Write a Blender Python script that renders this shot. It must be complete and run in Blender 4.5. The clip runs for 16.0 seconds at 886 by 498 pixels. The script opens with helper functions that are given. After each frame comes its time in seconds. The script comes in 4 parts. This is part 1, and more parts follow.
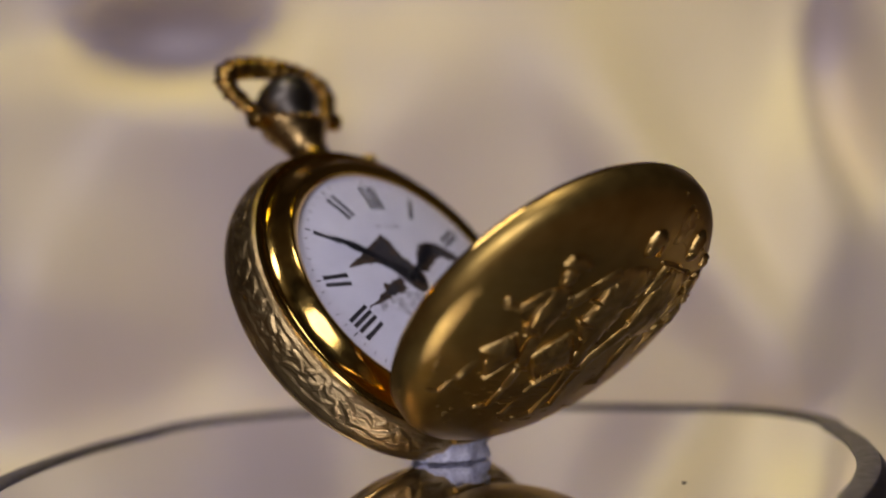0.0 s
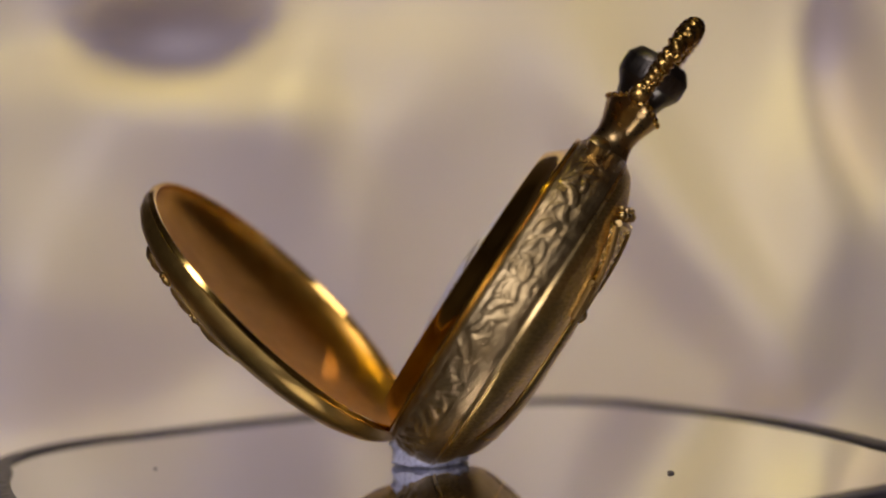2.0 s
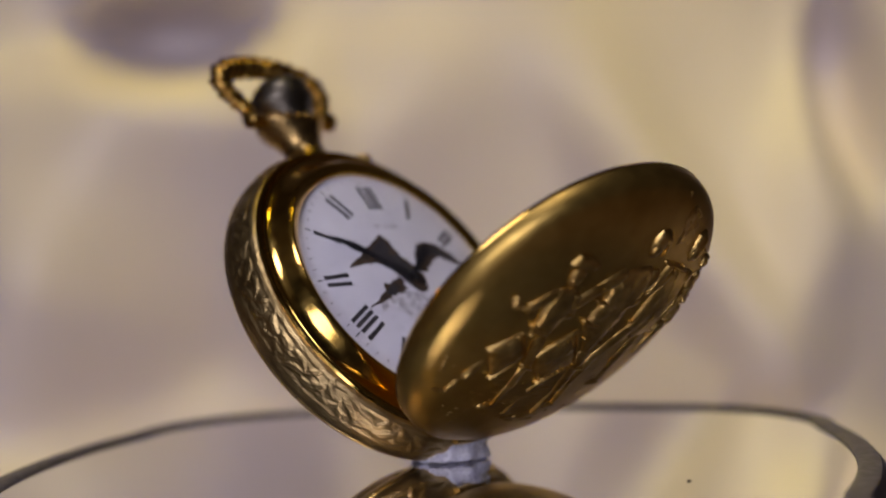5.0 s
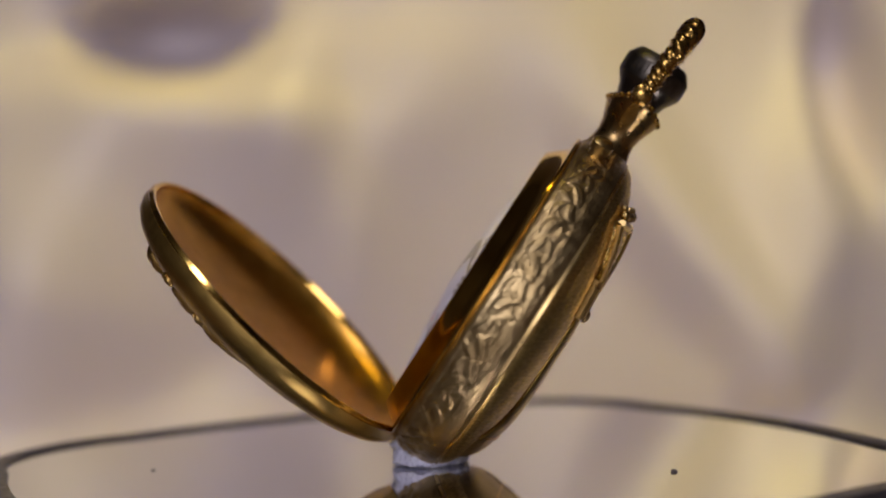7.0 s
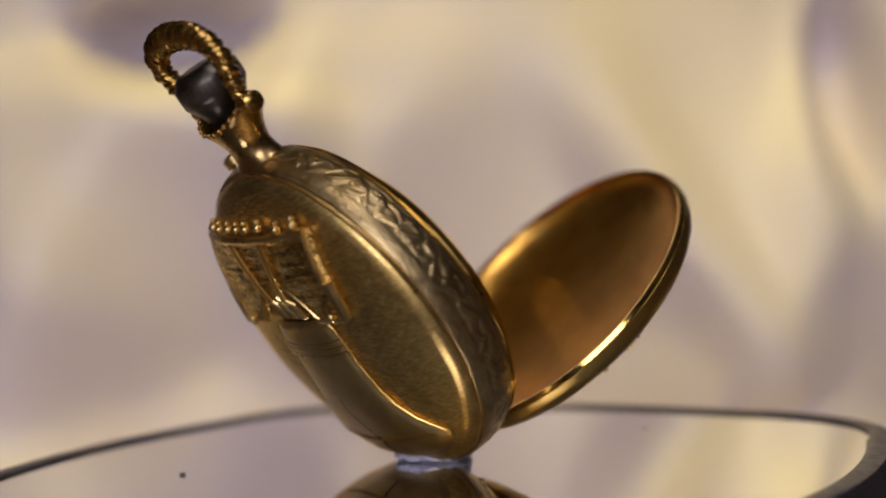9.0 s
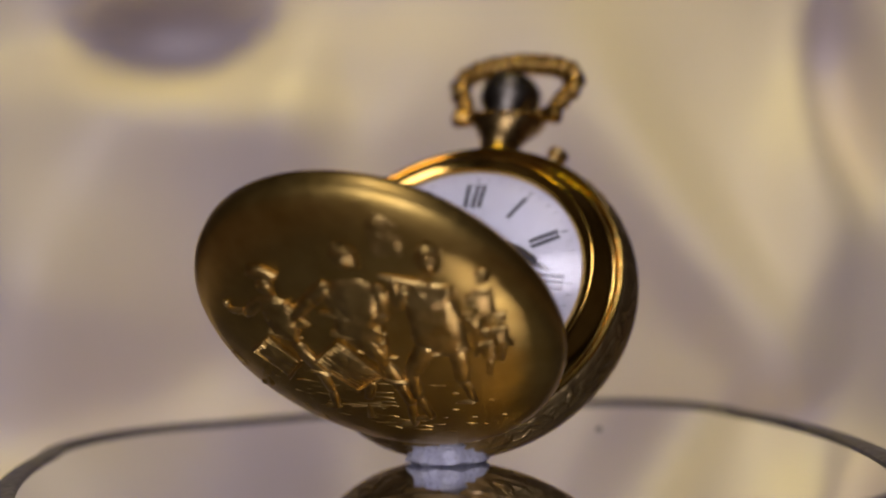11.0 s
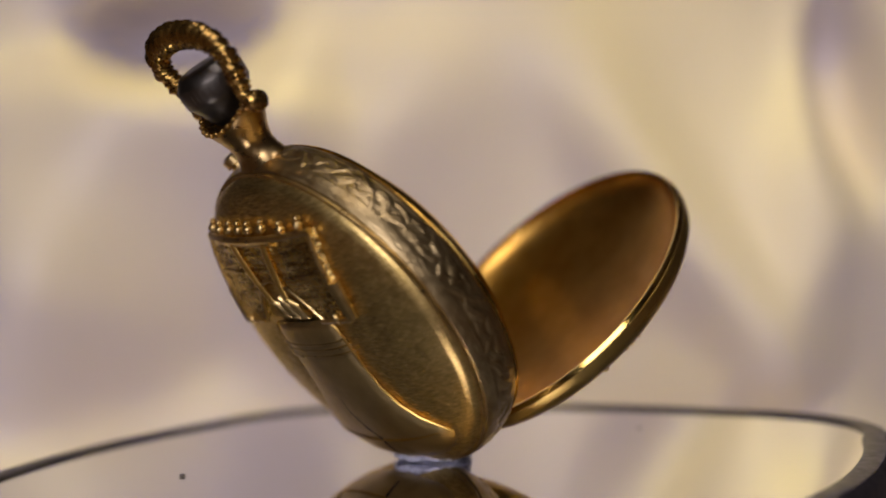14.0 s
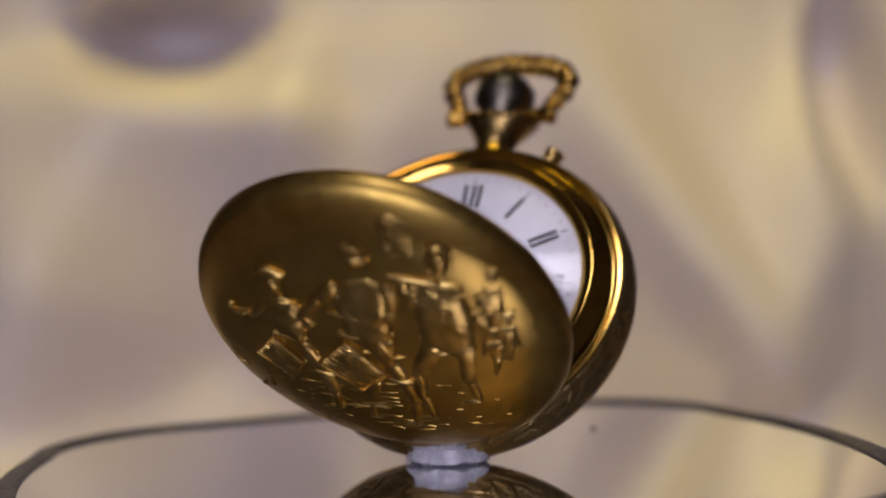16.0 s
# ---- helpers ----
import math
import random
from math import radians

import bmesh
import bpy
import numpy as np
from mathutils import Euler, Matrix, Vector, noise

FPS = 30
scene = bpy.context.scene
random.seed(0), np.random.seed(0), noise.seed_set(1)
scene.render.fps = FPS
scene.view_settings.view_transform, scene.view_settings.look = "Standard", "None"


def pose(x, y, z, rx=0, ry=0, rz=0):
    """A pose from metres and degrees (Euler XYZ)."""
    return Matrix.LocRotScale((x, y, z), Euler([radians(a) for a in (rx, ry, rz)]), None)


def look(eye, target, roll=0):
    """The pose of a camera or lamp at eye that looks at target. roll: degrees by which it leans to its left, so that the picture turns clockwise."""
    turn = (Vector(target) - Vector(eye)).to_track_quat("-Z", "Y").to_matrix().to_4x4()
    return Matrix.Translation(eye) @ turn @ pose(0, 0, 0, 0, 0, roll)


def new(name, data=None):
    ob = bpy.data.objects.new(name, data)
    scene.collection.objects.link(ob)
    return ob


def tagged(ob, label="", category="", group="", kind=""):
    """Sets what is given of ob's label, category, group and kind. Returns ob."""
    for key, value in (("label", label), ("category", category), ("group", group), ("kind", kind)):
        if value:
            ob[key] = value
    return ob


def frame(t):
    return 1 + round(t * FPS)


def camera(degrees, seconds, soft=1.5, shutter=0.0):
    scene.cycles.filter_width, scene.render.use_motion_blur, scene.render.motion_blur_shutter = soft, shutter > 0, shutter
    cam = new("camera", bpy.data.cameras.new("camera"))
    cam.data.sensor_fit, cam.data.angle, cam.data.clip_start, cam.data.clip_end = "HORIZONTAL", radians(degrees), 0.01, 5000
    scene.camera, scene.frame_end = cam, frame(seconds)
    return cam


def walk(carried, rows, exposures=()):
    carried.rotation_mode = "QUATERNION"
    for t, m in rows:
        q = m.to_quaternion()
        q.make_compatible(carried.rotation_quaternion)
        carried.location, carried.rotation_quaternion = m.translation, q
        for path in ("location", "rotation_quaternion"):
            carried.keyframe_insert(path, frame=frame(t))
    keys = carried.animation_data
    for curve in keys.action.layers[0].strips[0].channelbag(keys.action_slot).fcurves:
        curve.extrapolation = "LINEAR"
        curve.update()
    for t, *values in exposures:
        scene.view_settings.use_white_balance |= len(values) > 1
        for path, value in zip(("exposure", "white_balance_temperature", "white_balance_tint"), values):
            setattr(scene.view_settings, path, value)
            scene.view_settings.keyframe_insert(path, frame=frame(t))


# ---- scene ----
# A pocket watch stands open on a turning mirror plate, before draped satin. All sizes in metres; MM turns millimetres into metres.
MM = 0.001
TURN = -71.635            # degrees a second about the upright axis through the origin
cam = camera(31.54, 16.0, soft=1.8, shutter=0.4)
EYE = Vector((0.0, -0.215, 0.03466))
AIM = EYE + Vector((0.00814, 0.99973, -0.02215))
# the film's own exposure rises and falls with each lap of the plate
LAP = 360 / -TURN
STOPS = [(0.0, 0.0), (0.35, -0.06), (1.0, -0.06), (1.5, 0.05), (2.0, 0.05), (2.5, -0.03), (3.0, 0.12), (3.5, 0.2), (4.0, 0.3), (4.5, 0.15)]
exposures = [(k * LAP + t, stops) for k in range(4) for t, stops in STOPS if k * LAP + t < 16.0] + [(16.0, -0.06)]
walk(cam, [(0.0, look(EYE, AIM, -1.754)), (16.0, look(EYE, AIM, -1.754))], exposures)
cam.data.dof.use_dof = True
cam.data.dof.focus_distance = 0.2
cam.data.dof.aperture_fstop = 10

# ---- light: a dim room, a cool window and a warm lamp ----
world = bpy.data.worlds.new("world")
scene.world = world
world.use_nodes = True
world.node_tree.nodes["Background"].inputs[0].default_value = (0.5, 0.42, 0.36, 1)
world.node_tree.nodes["Background"].inputs[1].default_value = 0.01


def area(name, eye, target, sx, sy, watts, color):
    data = bpy.data.lights.new(name, "AREA")
    data.shape, data.size, data.size_y, data.energy, data.color = "RECTANGLE", sx, sy, watts, color
    ob = new(name, data)
    ob.matrix_world = look(eye, target)
    return ob


area("window_daylight", (-0.35, -1.78, 0.55), (0.0, 0.2, 0.05), 0.95, 0.75, 12.8, (0.87, 0.825, 1.045))
area("ceiling_daylight", (-0.03, -0.5, 1.15), (0.0, 0.0, 0.03), 0.26, 0.2, 2.3, (0.96, 0.885, 1.04))
lamp = area("lamp_light", (0.03, 0.09, 0.72), (0.0, 0.25, 0.04), 0.1, 0.1, 0.182, (1.0, 0.78, 0.09))
lamp.data.spread = radians(42)


# ---- materials ----
def material(name, color, metal=0.0, rough=0.5):
    m = bpy.data.materials.new(name)
    m.use_nodes = True
    b = m.node_tree.nodes["Principled BSDF"]
    b.inputs["Base Color"].default_value = (*color, 1)
    b.inputs["Metallic"].default_value, b.inputs["Roughness"].default_value = metal, rough
    return m


def node(m, kind, **values):
    n = m.node_tree.nodes.new(kind)
    for k, v in values.items():
        n.inputs[k].default_value = v
    return n


def coords(m, stretch=(1, 1, 1)):
    tex, mp = node(m, "ShaderNodeTexCoord"), node(m, "ShaderNodeMapping")
    mp.inputs["Scale"].default_value = stretch
    m.node_tree.links.new(tex.outputs["Object"], mp.inputs["Vector"])
    return mp.outputs["Vector"]


def noise_tex(m, scale, detail=3.0, stretch=(1, 1, 1), distortion=0.0):
    n = node(m, "ShaderNodeTexNoise", Scale=scale, Detail=detail, Distortion=distortion)
    m.node_tree.links.new(coords(m, stretch), n.inputs["Vector"])
    return n.outputs["Fac"]


def ramp(m, fac, stops):
    r = m.node_tree.nodes.new("ShaderNodeValToRGB")
    e = r.color_ramp.elements
    while len(e) < len(stops):
        e.new(0.5)
    for el, (p, c) in zip(e, stops):
        el.position, el.color = p, (*c, 1) if len(c) == 3 else c
    m.node_tree.links.new(fac, r.inputs["Fac"])
    return r.outputs["Color"]


def put(m, out, socket):
    m.node_tree.links.new(out, m.node_tree.nodes["Principled BSDF"].inputs[socket])


def bump(m, height, strength, distance, before=None):
    b = node(m, "ShaderNodeBump", Strength=strength, Distance=distance)
    m.node_tree.links.new(height, b.inputs["Height"])
    if before is not None:
        m.node_tree.links.new(before, b.inputs["Normal"])
    put(m, b.outputs["Normal"], "Normal")
    return b.outputs["Normal"]


def worn(m, colors, rough, scale=220.0):
    """Tarnish in patches, and gloss that varies with it."""
    f = noise_tex(m, scale, 4.0)
    put(m, ramp(m, f, [(0.32, colors[0]), (0.68, colors[1])]), "Base Color")
    g = noise_tex(m, scale * 3.1, 3.0)
    lo, hi = rough
    put(m, ramp(m, g, [(0.3, (lo,) * 3), (0.7, (hi,) * 3)]), "Roughness")
    return m


gold_polished = worn(material("gold_polished", (0.8, 0.52, 0.16), 1.0, 0.1), ((0.78, 0.46, 0.08), (0.88, 0.58, 0.14)), (0.09, 0.16))
gold_satin = worn(material("gold_satin", (0.5, 0.36, 0.16), 1.0, 0.34), ((0.64, 0.40, 0.085), (0.76, 0.50, 0.13)), (0.28, 0.37))
bump(gold_satin, noise_tex(gold_satin, 2600.0, 2.0), 0.12, 0.00006)
lid_satin = worn(material("lid_satin", (0.46, 0.31, 0.1), 1.0, 0.36), ((0.50, 0.325, 0.075), (0.62, 0.415, 0.11)), (0.34, 0.43))
bump(lid_satin, noise_tex(lid_satin, 2600.0, 2.0), 0.12, 0.00006)
lid_inside = worn(material("lid_inside", (0.7, 0.4, 0.12), 1.0, 0.3), ((0.70, 0.35, 0.05), (0.84, 0.47, 0.09)), (0.3, 0.4))
antique = worn(material("antique_brass", (0.5, 0.38, 0.2), 1.0, 0.33), ((0.58, 0.40, 0.13), (0.84, 0.61, 0.24)), (0.26, 0.38))
hammered = worn(material("textured_brass", (0.6, 0.42, 0.14), 1.0, 0.28), ((0.60, 0.40, 0.11), (0.80, 0.56, 0.19)), (0.34, 0.44))
# bark noise also drives the colour: groove shade and patina painted in its lows
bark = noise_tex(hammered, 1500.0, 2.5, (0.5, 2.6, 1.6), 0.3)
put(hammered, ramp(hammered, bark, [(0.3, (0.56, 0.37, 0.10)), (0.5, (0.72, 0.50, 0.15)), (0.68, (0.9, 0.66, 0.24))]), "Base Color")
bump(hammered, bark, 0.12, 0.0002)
timber = worn(material("wood_grained_brass", (0.6, 0.42, 0.15), 1.0, 0.3), ((0.55, 0.34, 0.08), (0.86, 0.60, 0.18)), (0.22, 0.32))
# grain colour, with the grooves' patina and shade painted dark at its lows
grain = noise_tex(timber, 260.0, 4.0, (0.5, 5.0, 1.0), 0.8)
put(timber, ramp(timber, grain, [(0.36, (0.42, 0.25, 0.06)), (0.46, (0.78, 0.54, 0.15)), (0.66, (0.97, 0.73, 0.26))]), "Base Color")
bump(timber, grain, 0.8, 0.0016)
band_metal = worn(material("engraved_pale_brass", (0.55, 0.47, 0.31), 1.0, 0.33), ((0.40, 0.275, 0.105), (0.62, 0.46, 0.205)), (0.32, 0.46))
n1 = bump(band_metal, noise_tex(band_metal, 260.0, 2.0, (1.0, 1.0, 2.2), 2.0), 0.35, 0.0004)
bump(band_metal, noise_tex(band_metal, 520.0, 3.0, (1.0, 1.0, 2.6), 0.6), 0.55, 0.00025, n1)
figures = worn(material("cast_relief_brass", (0.6, 0.42, 0.15), 1.0, 0.27), ((0.46, 0.29, 0.07), (0.78, 0.54, 0.18)), (0.32, 0.44), 380.0)
bump(figures, noise_tex(figures, 600.0, 3.0), 0.4, 0.0003)
bow_metal = worn(material("cast_gold", (0.66, 0.43, 0.15), 1.0, 0.25), ((0.30, 0.16, 0.035), (0.66, 0.41, 0.10)), (0.2, 0.34), 420.0)
bell_brass = worn(material("bell_brass", (0.6, 0.44, 0.18), 1.0, 0.4), ((0.52, 0.36, 0.125), (0.68, 0.49, 0.19)), (0.36, 0.46))
bump(bell_brass, noise_tex(bell_brass, 2200.0, 2.0), 0.15, 0.00008)
neck_brass = worn(material("brown_satin_brass", (0.4, 0.27, 0.11), 1.0, 0.3), ((0.30, 0.19, 0.065), (0.5, 0.34, 0.13)), (0.24, 0.36), 300.0)
gunmetal = worn(material("dark_gunmetal", (0.1, 0.095, 0.08), 1.0, 0.38), ((0.12, 0.105, 0.08), (0.21, 0.185, 0.14)), (0.32, 0.46))
dark_recess = material("dark_recess", (0.05, 0.035, 0.02), 0.8, 0.4)
enamel = worn(material("white_enamel", (0.78, 0.78, 0.82)), ((0.50, 0.50, 0.55), (0.56, 0.56, 0.60)), (0.25, 0.35))
ink = worn(material("black_ink", (0.02, 0.02, 0.025)), ((0.015, 0.015, 0.02), (0.04, 0.035, 0.035)), (0.4, 0.55), 900.0)
brown_ink = worn(material("brown_ink", (0.16, 0.09, 0.04)), ((0.015, 0.012, 0.01), (0.075, 0.045, 0.022)), (0.4, 0.5), 700.0)
grey_ink = worn(material("pale_grey_ink", (0.5, 0.5, 0.54)), ((0.27, 0.26, 0.28), (0.56, 0.56, 0.60)), (0.4, 0.5), 800.0)
red_ink, blue_ink = material("red_ink", (0.5, 0.06, 0.04), 0, 0.4), material("blue_ink", (0.06, 0.08, 0.32), 0, 0.4)
hand_black = material("hand_black", (0.012, 0.012, 0.014), 0.2, 0.3)
crystal_glass = material("crystal_glass", (1, 1, 1), 0, 0.0)
crystal_glass.node_tree.nodes["Principled BSDF"].inputs["Transmission Weight"].default_value = 1.0
crystal_glass.node_tree.nodes["Principled BSDF"].inputs["IOR"].default_value = 1.3
mirror = material("mirror_glass", (0.86, 0.86, 0.88), 1.0, 0.02)
put(mirror, ramp(mirror, noise_tex(mirror, 60.0, 4.0), [(0.35, (0.012,) * 3), (0.75, (0.05,) * 3)]), "Roughness")
rim_dark = worn(material("dark_plate_rim", (0.06, 0.052, 0.05), 0.0, 0.35), ((0.03, 0.026, 0.025), (0.055, 0.047, 0.045)), (0.3, 0.45))
putty_mat = worn(material("clear_putty", (0.6, 0.62, 0.74), 0, 0.3), ((0.66, 0.66, 0.76), (0.9, 0.9, 0.97)), (0.2, 0.4), 500.0)
pb = putty_mat.node_tree.nodes["Principled BSDF"]
pb.inputs["Transmission Weight"].default_value = 0.15
pb.inputs["Subsurface Weight"].default_value = 0.3
pb.inputs["Subsurface Radius"].default_value = (0.002, 0.002, 0.0025)
bump(putty_mat, noise_tex(putty_mat, 700.0, 3.0), 0.6, 0.0004)
satin = worn(material("cream_satin", (0.74, 0.7, 0.68), 0, 0.45), ((0.64, 0.575, 0.545), (0.72, 0.65, 0.62)), (0.36, 0.46), 14.0)
sb = satin.node_tree.nodes["Principled BSDF"]
sb.inputs["Sheen Weight"].default_value = 0.1
bump(satin, noise_tex(satin, 900.0, 2.0, (1.0, 1.0, 3.0)), 0.12, 0.0002)
plaster = worn(material("room_plaster", (0.2, 0.15, 0.11), 0, 0.9), ((0.08, 0.06, 0.045), (0.12, 0.095, 0.07)), (0.85, 0.95), 2.5)
wood_floor = worn(material("room_boards", (0.2, 0.12, 0.07), 0, 0.5), ((0.14, 0.08, 0.045), (0.24, 0.15, 0.09)), (0.4, 0.6), 6.0)
table_wood = worn(material("table_wood", (0.2, 0.12, 0.07), 0, 0.4), ((0.16, 0.09, 0.05), (0.25, 0.16, 0.09)), (0.35, 0.5), 12.0)
white_paint = worn(material("white_paint", (0.8, 0.8, 0.78), 0, 0.4), ((0.76, 0.76, 0.74), (0.82, 0.82, 0.8)), (0.35, 0.5), 9.0)
speck_mat = material("dust", (0.12, 0.1, 0.09), 0, 0.8)


# ---- mesh helpers; small things are drawn in millimetres ----
def part(name, bm, mat, parent=None, label="", unit=MM, smooth=True):
    bmesh.ops.recalc_face_normals(bm, faces=bm.faces)
    me = bpy.data.meshes.new(name)
    if unit != 1:
        bmesh.ops.scale(bm, vec=(unit,) * 3, verts=bm.verts)
    bm.to_mesh(me)
    bm.free()
    if smooth:
        me.polygons.foreach_set("use_smooth", [True] * len(me.polygons))
        me.set_sharp_from_angle(angle=radians(42))
    me.materials.append(mat)
    ob = new(name, me)
    ob.parent = parent
    if label:
        tagged(ob, label)
    return ob


def lathe(bm, profile, seg=128, close=False, squash=1.0, arc=None):
    """Turns (radius, height) points about the z axis. close: join the last point to the first."""
    rows = []
    for r, z in profile:
        if r < 1e-6:
            rows.append([bm.verts.new((0, 0, z))])
        else:
            rows.append([bm.verts.new((r * math.cos(2 * math.pi * i / seg), squash * r * math.sin(2 * math.pi * i / seg), z)) for i in range(seg)])
    pairs = list(zip(rows, rows[1:])) + ([(rows[-1], rows[0])] if close else [])
    for a, b in pairs:
        for i in range(seg):
            j = (i + 1) % seg
            quad = [a[i % len(a)], a[j % len(a)], b[j % len(b)], b[i % len(b)]]
            quad = list(dict.fromkeys(quad))
            if len(quad) > 2:
                bm.faces.new(quad)
    return bm


def prism(bm, outline, z0, z1, chamfer=0.0):
    """A plate with the given outline between two heights; the edge at z1 is chamfered."""
    cx, cy = sum(p[0] for p in outline) / len(outline), sum(p[1] for p in outline) / len(outline)
    step = chamfer if z1 > z0 else -chamfer

    def ring(z, inset):
        out = []
        for x, y in outline:
            d = math.hypot(x - cx, y - cy) or 1
            k = max(0.0, 1 - inset / d)
            out.append(bm.verts.new((cx + (x - cx) * k, cy + (y - cy) * k, z)))
        return out
    rings = [ring(z0, 0)] + ([ring(z1 - step, 0)] if chamfer else []) + [ring(z1, chamfer)]
    n = len(outline)
    for a, b in zip(rings, rings[1:]):
        for i in range(n):
            bm.faces.new((a[i], a[(i + 1) % n], b[(i + 1) % n], b[i]))
    bm.faces.new(rings[0][::-1])
    bm.faces.new(rings[-1])
    return bm


def tube(bm, pts, radii, seg=10, flat=1.0, closed_ends=True, axis=(0, 0, 1)):
    """A round bar along points; flat scales its depth along the given axis."""
    pts = [Vector(p) for p in pts]
    up = Vector(axis)
    rings = []
    for i, p in enumerate(pts):
        d = (pts[min(i + 1, len(pts) - 1)] - pts[max(i - 1, 0)]).normalized()
        side = d.cross(up).normalized()
        top = side.cross(d).normalized()
        r = radii[i] if isinstance(radii, (list, tuple)) else radii
        rings.append([bm.verts.new(p + side * (r * math.cos(2 * math.pi * k / seg)) + top * (flat * r * math.sin(2 * math.pi * k / seg))) for k in range(seg)])
    for a, b in zip(rings, rings[1:]):
        for k in range(seg):
            bm.faces.new((a[k], a[(k + 1) % seg], b[(k + 1) % seg], b[k]))
    if closed_ends:
        bm.faces.new(rings[0][::-1])
        bm.faces.new(rings[-1])
    return bm


def ball(bm, at, size, seg=12):
    m = Matrix.Translation(at) @ Matrix.Diagonal((*size, 1))
    bmesh.ops.create_uvsphere(bm, u_segments=seg, v_segments=max(6, seg * 2 // 3), radius=1.0, matrix=m)
    return bm


def limb(bm, p, q, w0, w1, h, base):
    """A rounded ridge from p to q on a face: half widths w0, w1 and height h over base."""
    p, q = Vector((*p, 0)), Vector((*q, 0))
    d = (q - p).normalized()
    s = Vector((-d.y, d.x, 0))
    length = (q - p).length
    rings = []
    steps = [(-0.98, w0), (-0.7, w0), (0, w0)]
    rows = [(p + d * (k * w0), w0 * math.sqrt(max(0.02, 1 - k * k))) for k, _ in steps]
    rows += [(p + d * (length * 0.5), (w0 + w1) * 0.52)]
    rows += [(q + d * (k * w1), w1 * math.sqrt(max(0.02, 1 - k * k))) for k in (0, 0.7, 0.98)]
    wm = max(w0, w1)
    for c, w in rows:
        rings.append([bm.verts.new(c + s * (w * math.cos(a)) + Vector((0, 0, base + (h * (w / wm) ** 0.6) * math.sin(a) - (0.3 if a in (0, math.pi) else 0)))) for a in [math.pi * k / 6 for k in range(7)]])
    for a, b in zip(rings, rings[1:]):
        for k in range(6):
            bm.faces.new((a[k], a[k + 1], b[k + 1], b[k]))
    bm.faces.new(rings[0])
    bm.faces.new(rings[-1][::-1])
    return bm


def slab(bm, x0, x1, y0, y1, z0, z1):
    m = Matrix.Translation(((x0 + x1) / 2, (y0 + y1) / 2, (z0 + z1) / 2)) @ Matrix.Diagonal((x1 - x0, y1 - y0, z1 - z0, 1))
    bmesh.ops.create_cube(bm, size=1.0, matrix=m)
    return bm


def surface(name, grid, mat, parent=None, label="", unit=MM, ring=False, loop=False):
    """A finely shaped skin from a grid of points; ring joins the columns round, loop the rows."""
    rows, cols = grid.shape[:2]
    r, c = np.meshgrid(np.arange(rows if loop else rows - 1), np.arange(cols if ring else cols - 1), indexing="ij")
    r2, c2 = (r + 1) % rows, (c + 1) % cols
    faces = np.stack([r * cols + c, r * cols + c2, r2 * cols + c2, r2 * cols + c], -1).reshape(-1, 4)
    me = bpy.data.meshes.new(name)
    me.from_pydata((grid.reshape(-1, 3) * unit).tolist(), [], faces.tolist())
    me.polygons.foreach_set("use_smooth", [True] * len(me.polygons))
    me.materials.append(mat)
    ob = new(name, me)
    ob.parent = parent
    if label:
        tagged(ob, label)
    return ob


def roughen(x, y, sx, sy, seed=0.0):
    """Smooth noise at every point of two arrays, stretched by sx and sy."""
    return np.array([noise.noise(Vector((a * sx, b * sy, seed))) for a, b in zip(x.ravel(), y.ravel())]).reshape(x.shape)


# ---- the room ----
def room():
    x0, x1, y0, y1, z0, z1 = -1.4, 1.4, -1.8, 0.9, -0.8, 1.6
    t = 0.1
    f = part("floor", slab(bmesh.new(), x0 - t, x1 + t, y0 - t, y1 + t, z0 - t, z0), wood_floor, unit=1)
    tagged(f, "dark brown boarded floor of a dim room", "floor", kind="structure")
    c = part("ceiling", slab(bmesh.new(), x0 - t, x1 + t, y0 - t, y1 + t, z1, z1 + t), plaster, unit=1)
    tagged(c, "plain brown painted plaster ceiling of a dim room", "ceiling", kind="structure")
    for nm, b in (("wall_north", (x0 - t, x1 + t, y1, y1 + t)), ("wall_west", (x0 - t, x0, y0, y1)), ("wall_east", (x1, x1 + t, y0, y1))):
        w = part(nm, slab(bmesh.new(), *b, z0, z1), plaster, unit=1)
        tagged(w, "plain brown painted plaster wall of a dim room", "wall", kind="structure")
    bm = bmesh.new()
    wx0, wx1, wz0, wz1 = -0.85, 0.15, 0.15, 0.95
    for a, b, c0, c1 in ((x0 - t, wx0, z0, z1), (wx1, x1 + t, z0, z1), (wx0, wx1, z0, wz0), (wx0, wx1, wz1, z1)):
        slab(bm, a, b, y0 - t, y0, c0, c1)
    tagged(part("wall_south", bm, plaster, unit=1), "brown painted wall with a window opening", "wall", kind="structure")
    top = part("table", slab(bmesh.new(), -0.7, 0.7, -0.5, 0.6, -0.076, -0.046), table_wood, unit=1)
    tagged(top, "brown wooden table under the satin", "table")
    for sx in (-0.62, 0.62):
        for sy in (-0.42, 0.52):
            leg = part("leg", lathe(bmesh.new(), [(0, -0.8), (0.022, -0.8), (0.03, -0.2), (0.032, -0.077), (0, -0.077)], 16), table_wood, top, unit=1)
            leg.location = (sx, sy, 0)


room()


